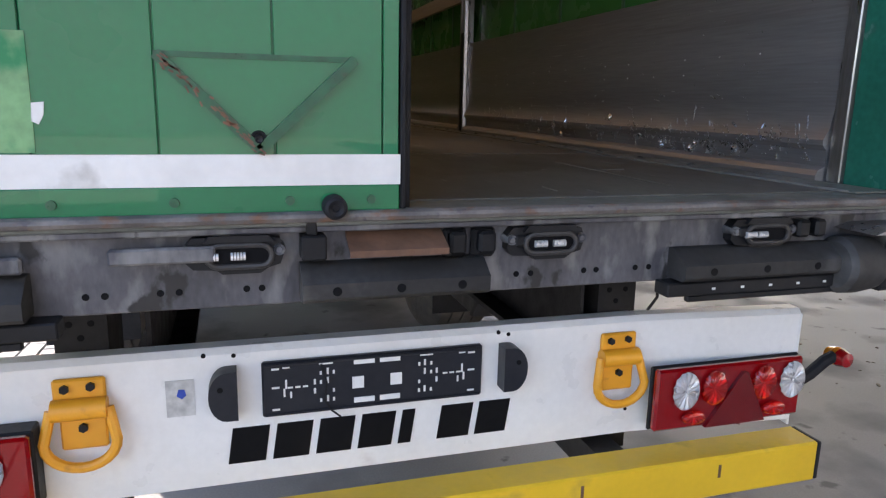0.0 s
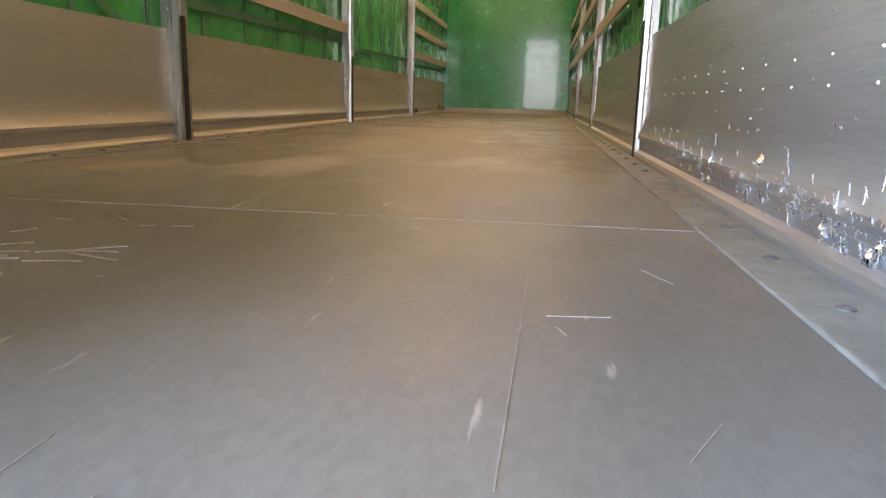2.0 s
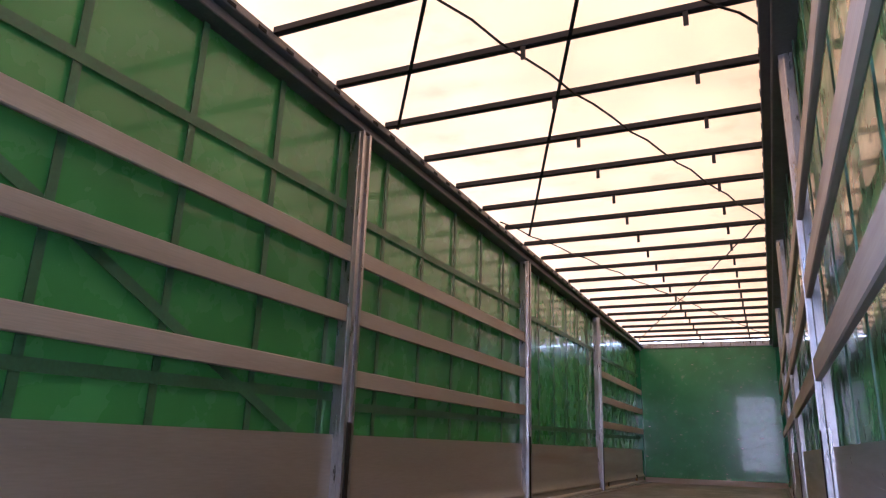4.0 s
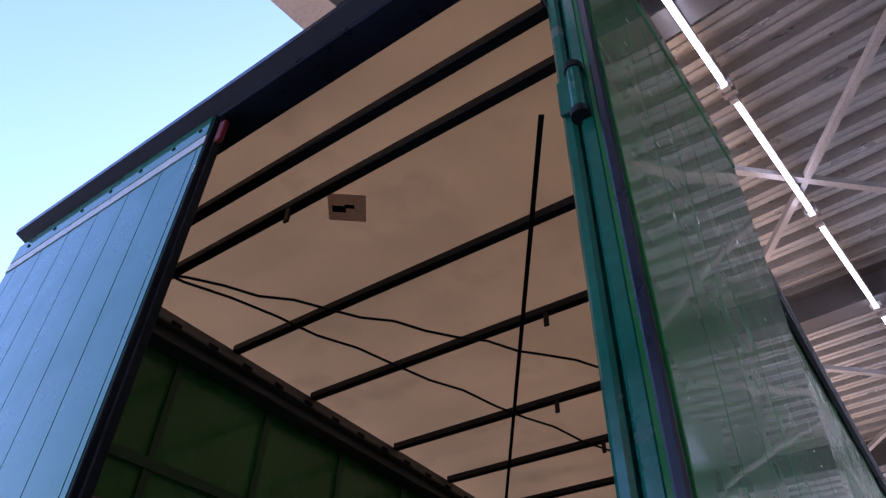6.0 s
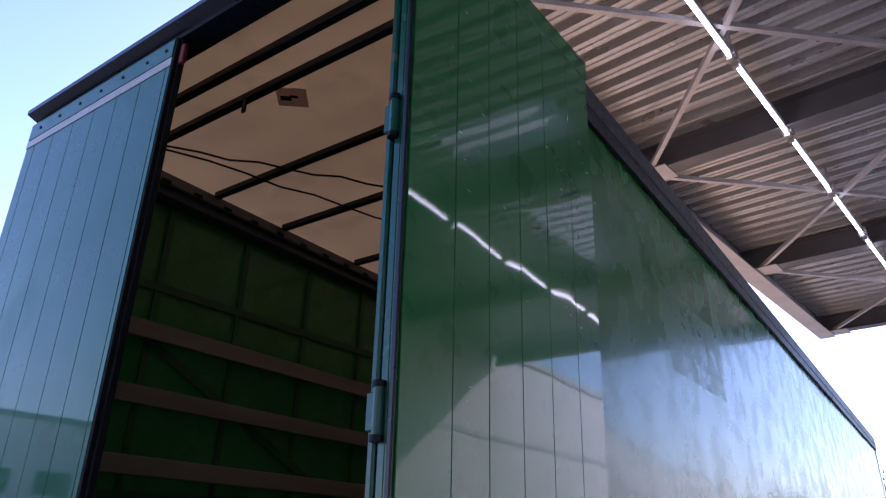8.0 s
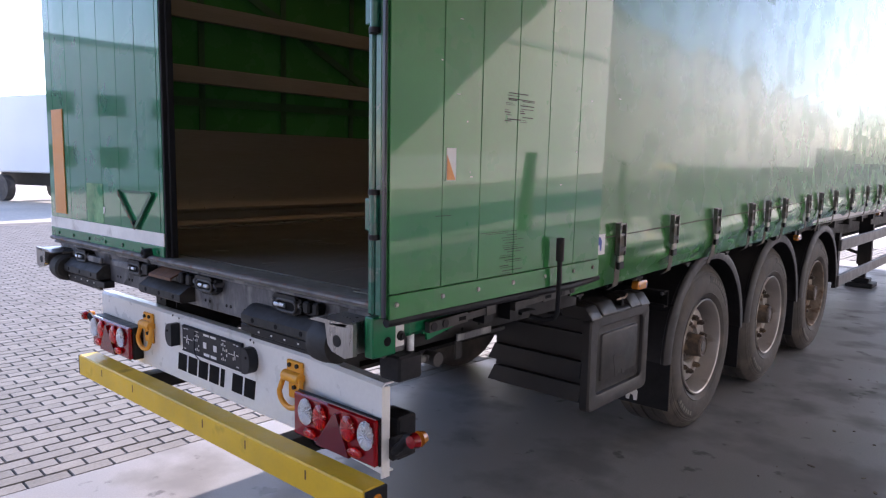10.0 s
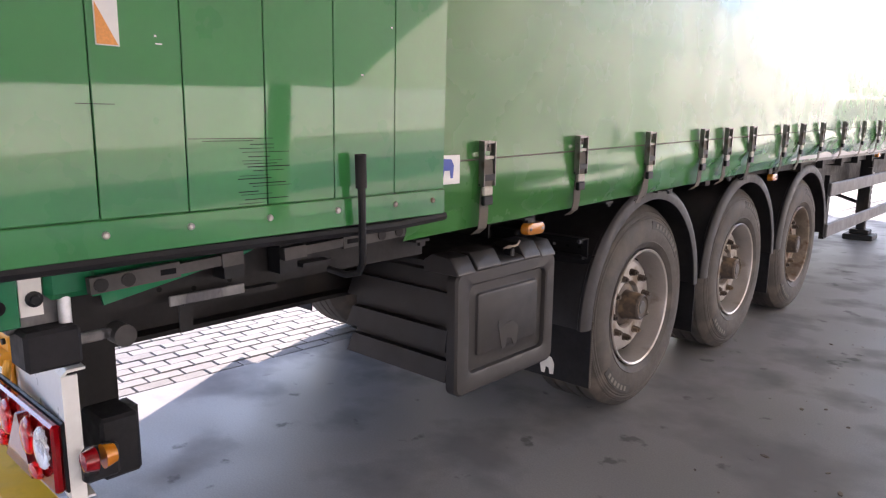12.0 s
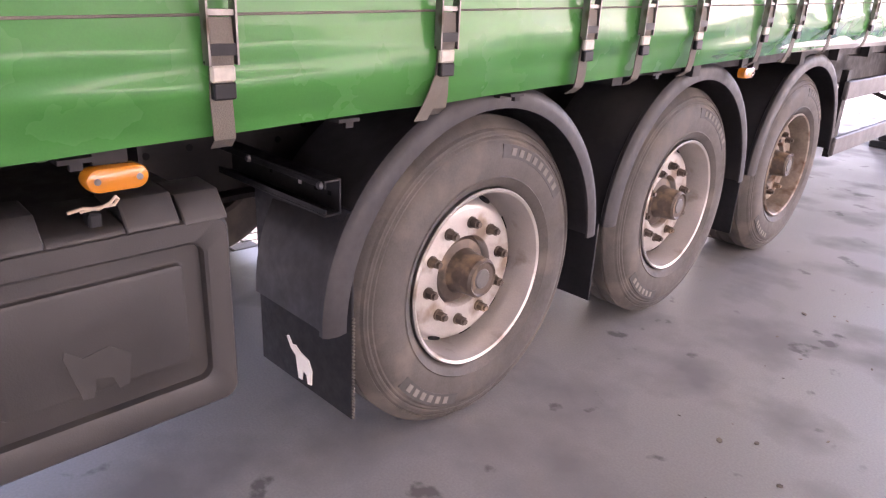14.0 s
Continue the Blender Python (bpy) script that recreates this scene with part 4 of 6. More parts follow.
for s in (-1, 1):
    part("frame_rail", boxes((s * 0.44, s * 0.58, 0.25, 12.8, 1.09, 1.105), (s * 0.505, s * 0.515, 0.25, 12.8, 0.76, 1.09), (s * 0.44, s * 0.58, 0.25, 12.8, 0.745, 0.76)), CHASSIS, trailer, "dark steel frame rail")
    part("side_rail", boxes((s * 1.13, s * 1.15, 1.1, END, 1.12, 1.175), (s * 1.20, s * 1.22, 0.12, 1.12, 1.03, 1.175), (s * 1.14, s * 1.21, 0.12, 1.12, 1.03, 1.04)), CHASSIS, trailer, "dark edge rail under the floor")
for y, z in ((2.02, 0.97), (2.1, 0.97), (2.03, 0.9), (2.16, 0.91), (2.24, 0.97), (2.3, 0.9), (2.42, 0.97), (2.46, 0.9), (2.56, 0.94), (1.5, 0.93), (1.62, 0.99), (1.3, 0.95), (1.1, 0.9), (0.9, 0.97), (3.4, 0.95), (3.5, 0.9), (4.75, 0.95)):
    part("bolt_hole", rod(bmesh.new(), (0.5145, y, z), (0.5165, y, z), 0.011, 10), BLACK, trailer)
for k in range(24):
    y = 0.5 + 0.57 * k
    part("crossmember", boxes((-1.2, 1.2, y - 0.03, y + 0.03, 1.105, 1.172)), CHASSIS, trailer)

# ---------------------------------------------------------------- rear sill fittings
# no real openings: flat black discs paint the dark inside of each hole
def hole_row(parent, pts, y0, r=0.0062):
    for x, z in pts:
        part("bolt_hole", rod(bmesh.new(), (x, y0 - 0.0012, z), (x, y0 + 0.004, z), r, 12), BLACK, parent)


hole_row(rear_sill, [(x, 1.058) for x in (-1.12, -1.09, -0.97, -0.94, -0.575, -0.545, -0.456, -0.425, -0.31, -0.283, 0.218, 0.25, 0.371, 0.40, 0.494, 0.527)], 0.0)


def sill_lock(x, z, arm=0.0, rollers=(0.055, 0.095)):
    """A door lock casting on the sill, x at its inner end; arm: length of the handle beyond it."""
    out = [(x, z - 0.018), (x + 0.012, z - 0.03), (x + 0.05, z - 0.032), (x + 0.06, z - 0.04), (x + 0.125, z - 0.04), (x + 0.14, z - 0.03), (x + 0.16, z - 0.024),
           (x + 0.168, z), (x + 0.16, z + 0.022), (x + 0.13, z + 0.026), (x + 0.012, z + 0.026), (x, z + 0.012)]
    lock = part("door_lock", prism(bmesh.new(), out, "y", -0.028, -0.001), DARK, trailer, "black cast door lock")
    slot = [(x + 0.09 + c * 0.036 + 0.019 * math.cos(a), -0.036, z - 0.006 + 0.019 * math.sin(a)) for c, a0 in ((1, -90), (-1, 90)) for a in [radians(a0 + 30 * i) for i in range(7)]]
    part("lock_rim", tube(bmesh.new(), slot, 0.0055, 8, closed=True), GEAR, lock, "worn rim round the lock pocket")
    part("lock_cover", prism(bmesh.new(), [(x + 0.03, z + 0.018), (x + 0.15, z + 0.018), (x + 0.14, z + 0.03), (x + 0.04, z + 0.03)], "y", -0.04, -0.005), DARK, lock)
    part("lock_pocket", boxes((x + 0.042, x + 0.138, -0.034, -0.029, z - 0.022, z + 0.01)), BLACK, lock)
    for r in rollers:
        bm = bmesh.new()
        for k in range(5):
            rod(bm, (x + r + 0.0052 * k, -0.038, z - 0.006), (x + r + 0.0052 * k + 0.004, -0.038, z - 0.006), 0.0072, 10)
        part("roller", bm, ROLLER, lock, "bright ribbed steel roller")
    for r in (0.008, 0.158):
        bm = lathe(bmesh.new(), [(0.0, 0.036), (0.005, 0.036), (0.006, 0.03), (0.010, 0.034), (0.0125, 0.0)], (x + r, 0, z + 0.002), "y", 14, -1)
        part("lock_bolt", bm, STEEL, lock)
    part("lock_eye", boxes((x + 0.014, x + 0.04, -0.036, -0.028, z - 0.012, z + 0.012), bevel=0.004), DARK, lock)
    if arm:
        part("lock_handle", boxes((x - arm, x + 0.05, -0.045, -0.03, z - 0.014, z + 0.014), bevel=0.004), STEEL, lock, "flat steel lock handle")
    return lock


sill_lock(0.185, 1.133)
sill_lock(0.71, 1.133, rollers=(0.03, 0.06))
sill_lock(-0.41, 1.133, arm=0.12, rollers=(0.03, 0.075))
sill_lock(-0.99, 1.128, rollers=(0.03, 0.07))
part("lock_keeper", boxes((-0.215, -0.17, -0.05, 0, 1.115, 1.16), (-0.205, -0.185, -0.034, -0.02, 1.155, 1.19), (-0.24, -0.15, -0.036, -0.02, 1.186, 1.194), bevel=0.003), DARK, trailer)
for x0, x1 in ((0.066, 0.10), (0.125, 0.16)):
    part("lock_keeper", boxes((x0, x1, -0.035, 0, 1.11, 1.155), (x0 - 0.01, x1 + 0.005, -0.015, 0, 1.10, 1.16), bevel=0.006), DARK, trailer)
for x0, x1 in ((0.885, 0.92), (0.935, 0.965)):
    part("lock_keeper", boxes((x0, x1, -0.035, 0, 1.115, 1.155), bevel=0.006), DARK, trailer)
part("lock_handle", boxes((-0.80, -0.655, -0.045, -0.03, 1.112, 1.14), bevel=0.004), STEEL, trailer, "flat steel lock handle")
# rusty step plate and rubber dock buffers
part("step_plate", prism(bmesh.new(), [(0.0, 1.158), (-0.062, 1.132), (-0.062, 1.12), (-0.056, 1.12), (-0.056, 1.128), (0.0, 1.15)], "x", -0.13, 0.055), RUST, trailer, "rusty sloping step plate")


def buffer(x0, x1, z0, z1):
    prof = [(0.0, z0), (-0.058, z0), (-0.066, z0 + 0.008), (-0.066, z0 + 0.035), (-0.03, z1 - 0.004), (-0.018, z1), (0.0, z1)]
    b = part("dock_buffer", prism(bmesh.new(), prof, "x", x0, x1), BUFFER, trailer, "scuffed black rubber dock buffer")
    n = 3
    for k in range(n):
        x = x0 + (x1 - x0) * (k + 0.52) / n
        part("buffer_hole", rod(bmesh.new(), (x, -0.0672, z0 + 0.021), (x, -0.06, z0 + 0.021), 0.0085, 14), BLACK, b)
    return b


buffer(-0.216, 0.138, 1.04, 1.104)
buffer(0.574, 0.985, 1.035, 1.10)
buffer(-1.06, -0.655, 1.035, 1.105)
for s in (-1, 1):
    c = -0.033
    bm = boxes((0.545, 1.04, -0.05, 0.0, 1.0, 1.03), (0.60, 1.04, -0.045, -0.03, 0.985, 1.0), bevel=0.003)
    if s < 0:
        bm.transform(Matrix.Translation((2 * c, 0, 0)) @ Matrix.Diagonal((-1, 1, 1, 1)))
    br = part("buffer_bracket", bm, DARK, trailer, "black perforated buffer bracket")
    for k in range(5):
        x = 0.66 + 0.075 * k
        x = x if s > 0 else 2 * c - x
        part("slot", boxes((x - 0.004, x + 0.004, -0.0515, -0.0495, 1.012, 1.017)), WHITE_TAPE, br)
    # roller and its end casting
    bm = lathe(bmesh.new(), [(0.0, 0.0), (0.055, 0.0), (0.066, 0.012), (0.068, 0.05), (0.062, 0.10), (0.0, 0.10)], (s * 0.985 if s > 0 else -1.05, -0.04, 1.05), "x", 28, s)
    part("dock_roller", bm, BUFFER, trailer, "black rubber dock roller")
    def X(x):
        return x if s > 0 else 2 * c - x
    bm = prism(bmesh.new(), [(X(1.10), 1.13), (X(1.225), 1.145), (X(1.225), 1.05), (X(1.19), 1.038), (X(1.13), 1.05), (X(1.112), 1.068)], "y", -0.112, -0.096)
    prism(bm, [(X(1.02), 1.13), (X(1.195), 1.13), (X(1.195), 1.142), (X(1.06), 1.142)], "y", -0.112, 0.0)
    box(bm, min(X(1.183), X(1.195)), max(X(1.183), X(1.195)), -0.1, 0.0, 1.045, 1.135)
    ca = part("roller_bracket", bm, ALU_CLEAN, trailer, "grey cast roller bracket")
    part("bracket_hole", rod(bmesh.new(), (X(1.155), -0.1135, 1.085), (X(1.155), -0.1, 1.085), 0.018, 14), DARK, ca)
for x0, x1 in ((0.547, 0.653), (-0.687, -0.586)):
    hb = part("hanger_bracket", boxes((x0, x1, 0.235, 0.245, 0.5, 1.06), (x0, x0 + 0.012, 0.24, 0.42, 0.55, 1.06), (x1 - 0.012, x1, 0.24, 0.42, 0.55, 1.06)), CHASSIS, trailer, "dark drilled bumper hanger")
    hole_row(hb, [(x0 + 0.03, 0.975), (x1 - 0.03, 0.975), (x0 + 0.03, 0.94), (x1 - 0.03, 0.94), (x0 + 0.05, 0.91)], 0.235, 0.007)
bm = tube(bmesh.new(), [(0.655, 0.235, 1.01), (0.68, 0.22, 0.985), (0.70, 0.21, 0.965), (0.702, 0.21, 0.92), (0.68, 0.22, 0.88)], 0.004, 6)
part("cable", bm, RUBBER, trailer)

# ---------------------------------------------------------------- white bumper bar with its lamps
BY = 0.174
prof = [(BY, 0.575), (BY, 0.872), (BY + 0.012, 0.885), (BY + 0.05, 0.885), (BY + 0.05, 0.88), (BY + 0.014, 0.878), (BY + 0.004, 0.868), (BY + 0.004, 0.58), (BY + 0.05, 0.58), (BY + 0.05, 0.575)]
bm = prism(bmesh.new(), prof, "x", -1.195, 0.63)
tip = prism(bmesh.new(), prof, "x", 0.63, 1.093)
BENT = Matrix.Translation((0.63, BY, 0)) @ Matrix.Rotation(radians(-5.4), 4, "Z") @ Matrix.Translation((-0.63, -BY, 0))  # the right-hand end is bent back
tip.transform(BENT)
bar = part("bumper_bar", bm, WHITE, trailer, "white steel bumper bar with one bent end")
part("bar_end", tip, WHITE, bar)
for x in (-1.195, 1.093):
    bm = boxes((x - 0.003, x + 0.003, BY - 0.001, BY + 0.032, 0.56, 0.872))
    if x > 0:
        bm.transform(BENT)
    part("end_plate", bm, WHITE, bar)
for x, z in ((-0.40, 0.872), (-0.34, 0.868), (0.28, 0.866), (0.255, 0.872), (-0.44, 0.77), (0.61, 0.64), (0.66, 0.605)):
    part("bolt_hole", rod(bmesh.new(), (x, BY - 0.001, z), (x, BY + 0.003, z), 0.005, 10), BLACK, bar)
# plain black blocks in place of the maker's lettering
for k in range(7):
    x0 = -0.36 + 0.0935 * k
    w = 0.078 if k not in (4,) else 0.03
    sk = 0.012
    bm = prism(bmesh.new(), [(x0, 0.622), (x0 + w, 0.622), (x0 + w + sk, 0.704), (x0 + sk, 0.704)], "y", BY - 0.0022, BY - 0.0004)
    part("print_block", bm, BLACK, bar, "plain black printed block")
holder = part("plate_holder", boxes((-0.285, 0.211, BY - 0.016, BY - 0.0005, 0.727, 0.851), bevel=0.004), HOLDER, bar, "empty black number plate holder")
rnd = random.Random(11)
slots = []
for m in (-1, 1):
    def slot(u0, u1, z0, z1):
        slots.append((-0.037 + m * u0, -0.037 + m * u1, z0, z1))
    slot(0.006, 0.052, 0.832, 0.843)
    slot(0.006, 0.052, 0.742, 0.754)
    slot(0.03, 0.056, 0.776, 0.803)
    for k in range(4):  # ladder of small openings
        for u, ln in ((0.094, 0.008), (0.107, 0.014), (0.122, 0.008), (0.135, 0.012)):
            if (k + round(u * 1000)) % 3:
                slot(u, u + 0.0045, 0.752 + 0.021 * k, 0.752 + 0.021 * k + ln)
    for u in (0.152, 0.168, 0.184):
        slot(u, u + 0.011, 0.79, 0.7935)
    slot(0.196, 0.2, 0.79, 0.81)
    slot(0.2, 0.204, 0.772, 0.79)
    slot(0.186, 0.19, 0.768, 0.782)
    for z in (0.742, 0.792, 0.834):
        slot(0.212, 0.228, z, z + 0.004)
    slot(0.19, 0.205, 0.836, 0.839)
    slot(0.098, 0.128, 0.838, 0.841)
for a, b, c, d in slots:
    part("slot", boxes((min(a, b), max(a, b), BY - 0.0185, BY - 0.0165, c, d)), WHITE, holder)
for z in (0.733, 0.845):
    part("holder_rib", boxes((-0.28, 0.206, BY - 0.02, BY - 0.0165, z - 0.003, z + 0.003), bevel=0.001), HOLDER, holder)
part("loose_cable", tube(bmesh.new(), [(-0.16, BY - 0.02, 0.84), (-0.15, BY - 0.03, 0.80), (-0.155, BY - 0.028, 0.76), (-0.14, BY - 0.03, 0.735), (-0.12, BY - 0.022, 0.715)], 0.0022, 6), RUBBER, holder)


def plate_lamp(x0, x1, s):
    prof = [(x0, 0.741), (x0, 0.847)] + [(x0 + s * (0.022 + 0.036 * math.cos(a)), 0.794 + 0.053 * math.sin(a)) for a in [radians(90 - 15 * k) for k in range(13)]]
    p = part("plate_lamp", prism(bmesh.new(), prof, "y", BY - 0.045, BY - 0.001), HOLDER, bar, "dark plastic number plate lamp")
    part("lamp_screw", rod(bmesh.new(), (x0 + s * 0.034, BY - 0.047, 0.812), (x0 + s * 0.034, BY - 0.044, 0.812), 0.006, 10), BLACK, p)


plate_lamp(-0.335, -0.392, -1)
plate_lamp(0.256, 0.315, 1)
st = part("bar_sticker", boxes((-0.477, -0.421, BY - 0.0016, BY - 0.0003, 0.744, 0.824)), surf("grey_sticker", (0.5, 0.5, 0.48), 0.5, var=0.15, scale=30), bar, "worn grey sticker with a blue dot")
part("sticker_dot", prism(bmesh.new(), [(-0.456, 0.79), (-0.446, 0.782), (-0.437, 0.79), (-0.44, 0.803), (-0.452, 0.804)], "y", BY - 0.0028, BY - 0.0018), BLUE, st)


def rope_hook(x):
    bm = boxes((x - 0.048, x + 0.048, BY - 0.014, BY - 0.001, 0.775, 0.85), (x - 0.04, x + 0.046, BY - 0.012, BY - 0.001, 0.70, 0.775), bevel=0.004)
    rod(bm, (x - 0.05, BY - 0.02, 0.79), (x + 0.05, BY - 0.02, 0.79), 0.022, 12)
    hook = part("lashing_hook", bm, HOOKY, bar, "yellow painted lashing ring on a hinged plate")
    pts = [(x - 0.052, BY - 0.02, 0.79)]
    for k in range(13):
        a = math.pi + math.pi * k / 12
        pts.append((x + 0.066 * math.cos(a), BY - 0.035, 0.726 + 0.054 * math.sin(a)))
    pts.append((x + 0.052, BY - 0.02, 0.79))
    part("ring", tube(bmesh.new(), pts, 0.0105, 10), HOOKY, hook)
    for dx, z in ((-0.025, 0.832), (0.022, 0.834), (0.003, 0.748)):
        part("hook_bolt", rod(bmesh.new(), (x + dx, BY - 0.022, z), (x + dx, BY - 0.012, z), 0.009, 6), DARK, hook)


rope_hook(0.571)
rope_hook(-0.634)


def tail_lamp(s):
    c = -0.033

    def X(x):
        return x if s > 0 else 2 * c - x
    x0, x1, z0, z1 = 0.645, 1.092, 0.60, 0.768
    bm = boxes((min(X(x0), X(x1)), max(X(x0), X(x1)), 0.122, 0.132 if s > 0 else BY - 0.001, z0, z1), bevel=0.004)
    t = part("tail_lamp", bm, DARK, bar, "red tail lamp cluster with clear round lenses")
    part("lens_plate", boxes((min(X(x0 + 0.004), X(x1 - 0.002)), max(X(x0 + 0.004), X(x1 - 0.002)), 0.1005, 0.1215, z0 + 0.003, z1 - 0.003), bevel=0.006), RED_LENS, t, "red lens")
    for x, z, rx, rz, mat in ((0.729, 0.708, 0.037, 0.05, ROLLER), (1.052, 0.708, 0.037, 0.05, ROLLER), (0.812, 0.708, 0.036, 0.046, RED_CELL), (0.962, 0.708, 0.036, 0.046, RED_CELL), (0.757, 0.636, 0.034, 0.018, RED_CELL), (1.0, 0.636, 0.036, 0.018, RED_CELL)):
        bm = bmesh.new()  # fluted reflector bowl behind its lens
        hub, rim_v = bm.verts.new((X(x), 0.0995, z)), []
        for k in range(28):
            a = 2 * math.pi * k / 28
            rim_v.append(bm.verts.new((X(x + rx * math.cos(a)), 0.0925 + (0.004 if k % 2 else 0.0), z + rz * math.sin(a))))
        for k in range(28):
            bm.faces.new((hub, rim_v[k], rim_v[(k + 1) % 28]))
        cell = part("reflector", bm, mat, t, "bright fluted reflector" if mat is ROLLER else "red fluted reflector", smooth=0)
        bm = bmesh.new()
        loops = []
        for q, y in ((1.0, 0.0945), (0.99, 0.09), (0.85, 0.0835), (0.5, 0.08)):
            loops.append([bm.verts.new((X(x + q * rx * math.cos(2 * math.pi * k / 28)), y, z + q * rz * math.sin(2 * math.pi * k / 28))) for k in range(28)])
        for A, B in zip(loops, loops[1:]):
            for k in range(28):
                bm.faces.new((A[k], A[(k + 1) % 28], B[(k + 1) % 28], B[k]))
        bm.faces.new(loops[-1])
        part("round_lens", bm, CLEAR_LENS if mat is ROLLER else RED_GLASS, cell)
    part("triangle_reflector", prism(bmesh.new(), [(X(0.79), z0 + 0.006), (X(0.972), z0 + 0.006), (X(0.905), z1 - 0.024), (X(0.892), z1 - 0.024)], "y", 0.088, 0.1), RED_DARK, t, "dark red triangular reflector")
    # outline marker on a rubber arm
    arm = part("marker_arm", tube(bmesh.new(), [(X(1.105), 0.18, 0.64), (X(1.12), 0.165, 0.655), (X(1.165), 0.15, 0.69), (X(1.20), 0.14, 0.728), (X(1.228), 0.14, 0.738)], 0.017, 10), RUBBER, bar, "rubber arm with a small outline lamp")
    part("red_lens", lathe(bmesh.new(), [(0.0, 0.028), (0.02, 0.024), (0.026, 0.0), (0.0, 0.0)], (X(1.245), 0.132, 0.736), "y", 18, -1), RED_LENS, arm)
    part("amber_lens", lathe(bmesh.new(), [(0.0, 0.028), (0.02, 0.024), (0.026, 0.0), (0.0, 0.0)], (X(1.245), 0.147, 0.736), "y", 18, 1), AMBER_LENS, arm)
    part("arm_block", boxes((min(X(0.98), X(1.10)), max(X(0.98), X(1.10)), 0.2, 0.29, 0.6, 0.75), (min(X(1.098), X(1.125)), max(X(1.098), X(1.125)), 0.15, 0.23, 0.62, 0.70), bevel=0.008), RUBBER, bar)


tail_lamp(1)
tail_lamp(-1)
yb = part("underrun_beam", boxes((-1.19, 1.108, 0.035, 0.135, 0.442, 0.552), bevel=0.006), YELLOW, trailer, "yellow painted underrun beam")
for x, s in ((1.108, 1), (-1.19, -1)):
    cap = part("beam_cap", boxes((x, x + s * 0.012, 0.037, 0.133, 0.444, 0.55), bevel=0.003), DARK, yb)
    part("cap_reflector", lathe(bmesh.new(), [(0.0, 0.006), (0.018, 0.005), (0.022, 0.0), (0, 0)], (x + s * 0.012, 0.085, 0.51), "x", 18, s), AMBER_LENS, yb, "round amber reflector")
for x in (-0.62, 0.55):
    part("beam_arm", boxes((x - 0.04, x + 0.04, 0.13, 0.5, 0.47, 0.55)), CHASSIS, trailer)
for x in (-0.9, -0.55, 0.1, 0.42, 0.8):
    part("rust_spot", boxes((x, x + 0.008, 0.0342, 0.0352, 0.495, 0.53)), RUST, yb)

# ---------------------------------------------------------------- under the open door
low = part("corner_block", boxes((1.236, 1.272, -0.078, 0.016, 1.045, 1.166), bevel=0.003), PAINT, trailer, "green lower corner block with a round hole")
part("block_hole", rod(bmesh.new(), (1.2735, -0.02, 1.088), (1.265, -0.02, 1.088), 0.014, 16), BLACK, low)
part("side_plate", boxes((1.25, 1.262, 0.019, 0.058, 1.062, 1.155)), WHITE_TAPE, low, "pale scuffed plate")
part("plate_bolt", lathe(bmesh.new(), [(0.0, 0.014), (0.008, 0.014), (0.009, 0.008), (0.015, 0.006), (0.015, 0.0)], (1.262, 0.043, 1.094), "x", 14), DARK, low)
bm = boxes((1.2, 1.27, 0.062, 0.155, 1.085, 1.164), bevel=0.012)
part("green_boss", bm, PAINT, low, "rounded green boss")
part("gusset", prism(bmesh.new(), [(0.15, 1.165), (0.62, 1.165), (0.48, 1.113), (0.17, 1.056), (0.166, 1.078), (0.15, 1.078)], "x", 1.246, 1.254), PAINT, trailer, "green gusset plate")
part("flat_arm", boxes((1.262, 1.268, 0.30, 0.48, 1.03, 1.052), bevel=0.001), STEEL, trailer)
part("pin", rod(bmesh.new(), (1.25, 0.098, 1.03), (1.25, 0.098, 1.09), 0.012, 12), ROLLER, low)
part("rubber_block", boxes((1.2, 1.29, 0.012, 0.112, 0.958, 1.036), bevel=0.007), RUBBER, trailer, "black rubber bump block")
part("swing_arm", boxes((1.235, 1.255, 0.11, 0.185, 0.985, 1.005), bevel=0.004), STEEL, trailer)
part("swing_roller", rod(bmesh.new(), (1.225, 0.2, 0.99), (1.275, 0.2, 0.99), 0.023, 16), GEAR, trailer, "small steel roller")
part("angle_plate", boxes((1.222, 1.228, 0.34, 0.37, 0.955, 1.04), (1.222, 1.25, 0.34, 0.58, 1.02, 1.032)), CHASSIS, trailer)


def door_gear(y0, y1, z0, z1):
    n = Vector((0, y1 - y0, z1 - z0))
    a = Vector((1.29, y0, z0))

    def P(u, dz=0, dx=0):
        return tuple(a + n * u + Vector((dx, 0, dz)))
    bm = bmesh.new()
    beam(bm, P(0), P(0.55), 0.02, 0.032)
    beam(bm, P(0.5), P(0.86), 0.018, 0.022)
    beam(bm, P(0.84), P(1.0), 0.024, 0.03)
    g = part("door_gear", bm, GEAR, trailer, "black steel door locking handle")
    for u, r in ((0.06, 0.014), (0.22, 0.014)):
        part("gear_eye", rod(bmesh.new(), P(u, 0, -0.012), P(u, 0, 0.0125), r, 12), CHASSIS, g)
    part("gear_slot", boxes((1.2995, 1.301, y0 + (y1 - y0) * 0.42, y0 + (y1 - y0) * 0.52, a.z + n.z * 0.47 - 0.006, a.z + n.z * 0.47 + 0.006)), BLACK, g)
    part("gear_bracket", boxes((1.23, 1.28, y0 + (y1 - y0) * 0.95 - 0.02, y0 + (y1 - y0) * 0.95 + 0.03, a.z + n.z - 0.05, a.z + n.z + 0.03)), DARK, g)


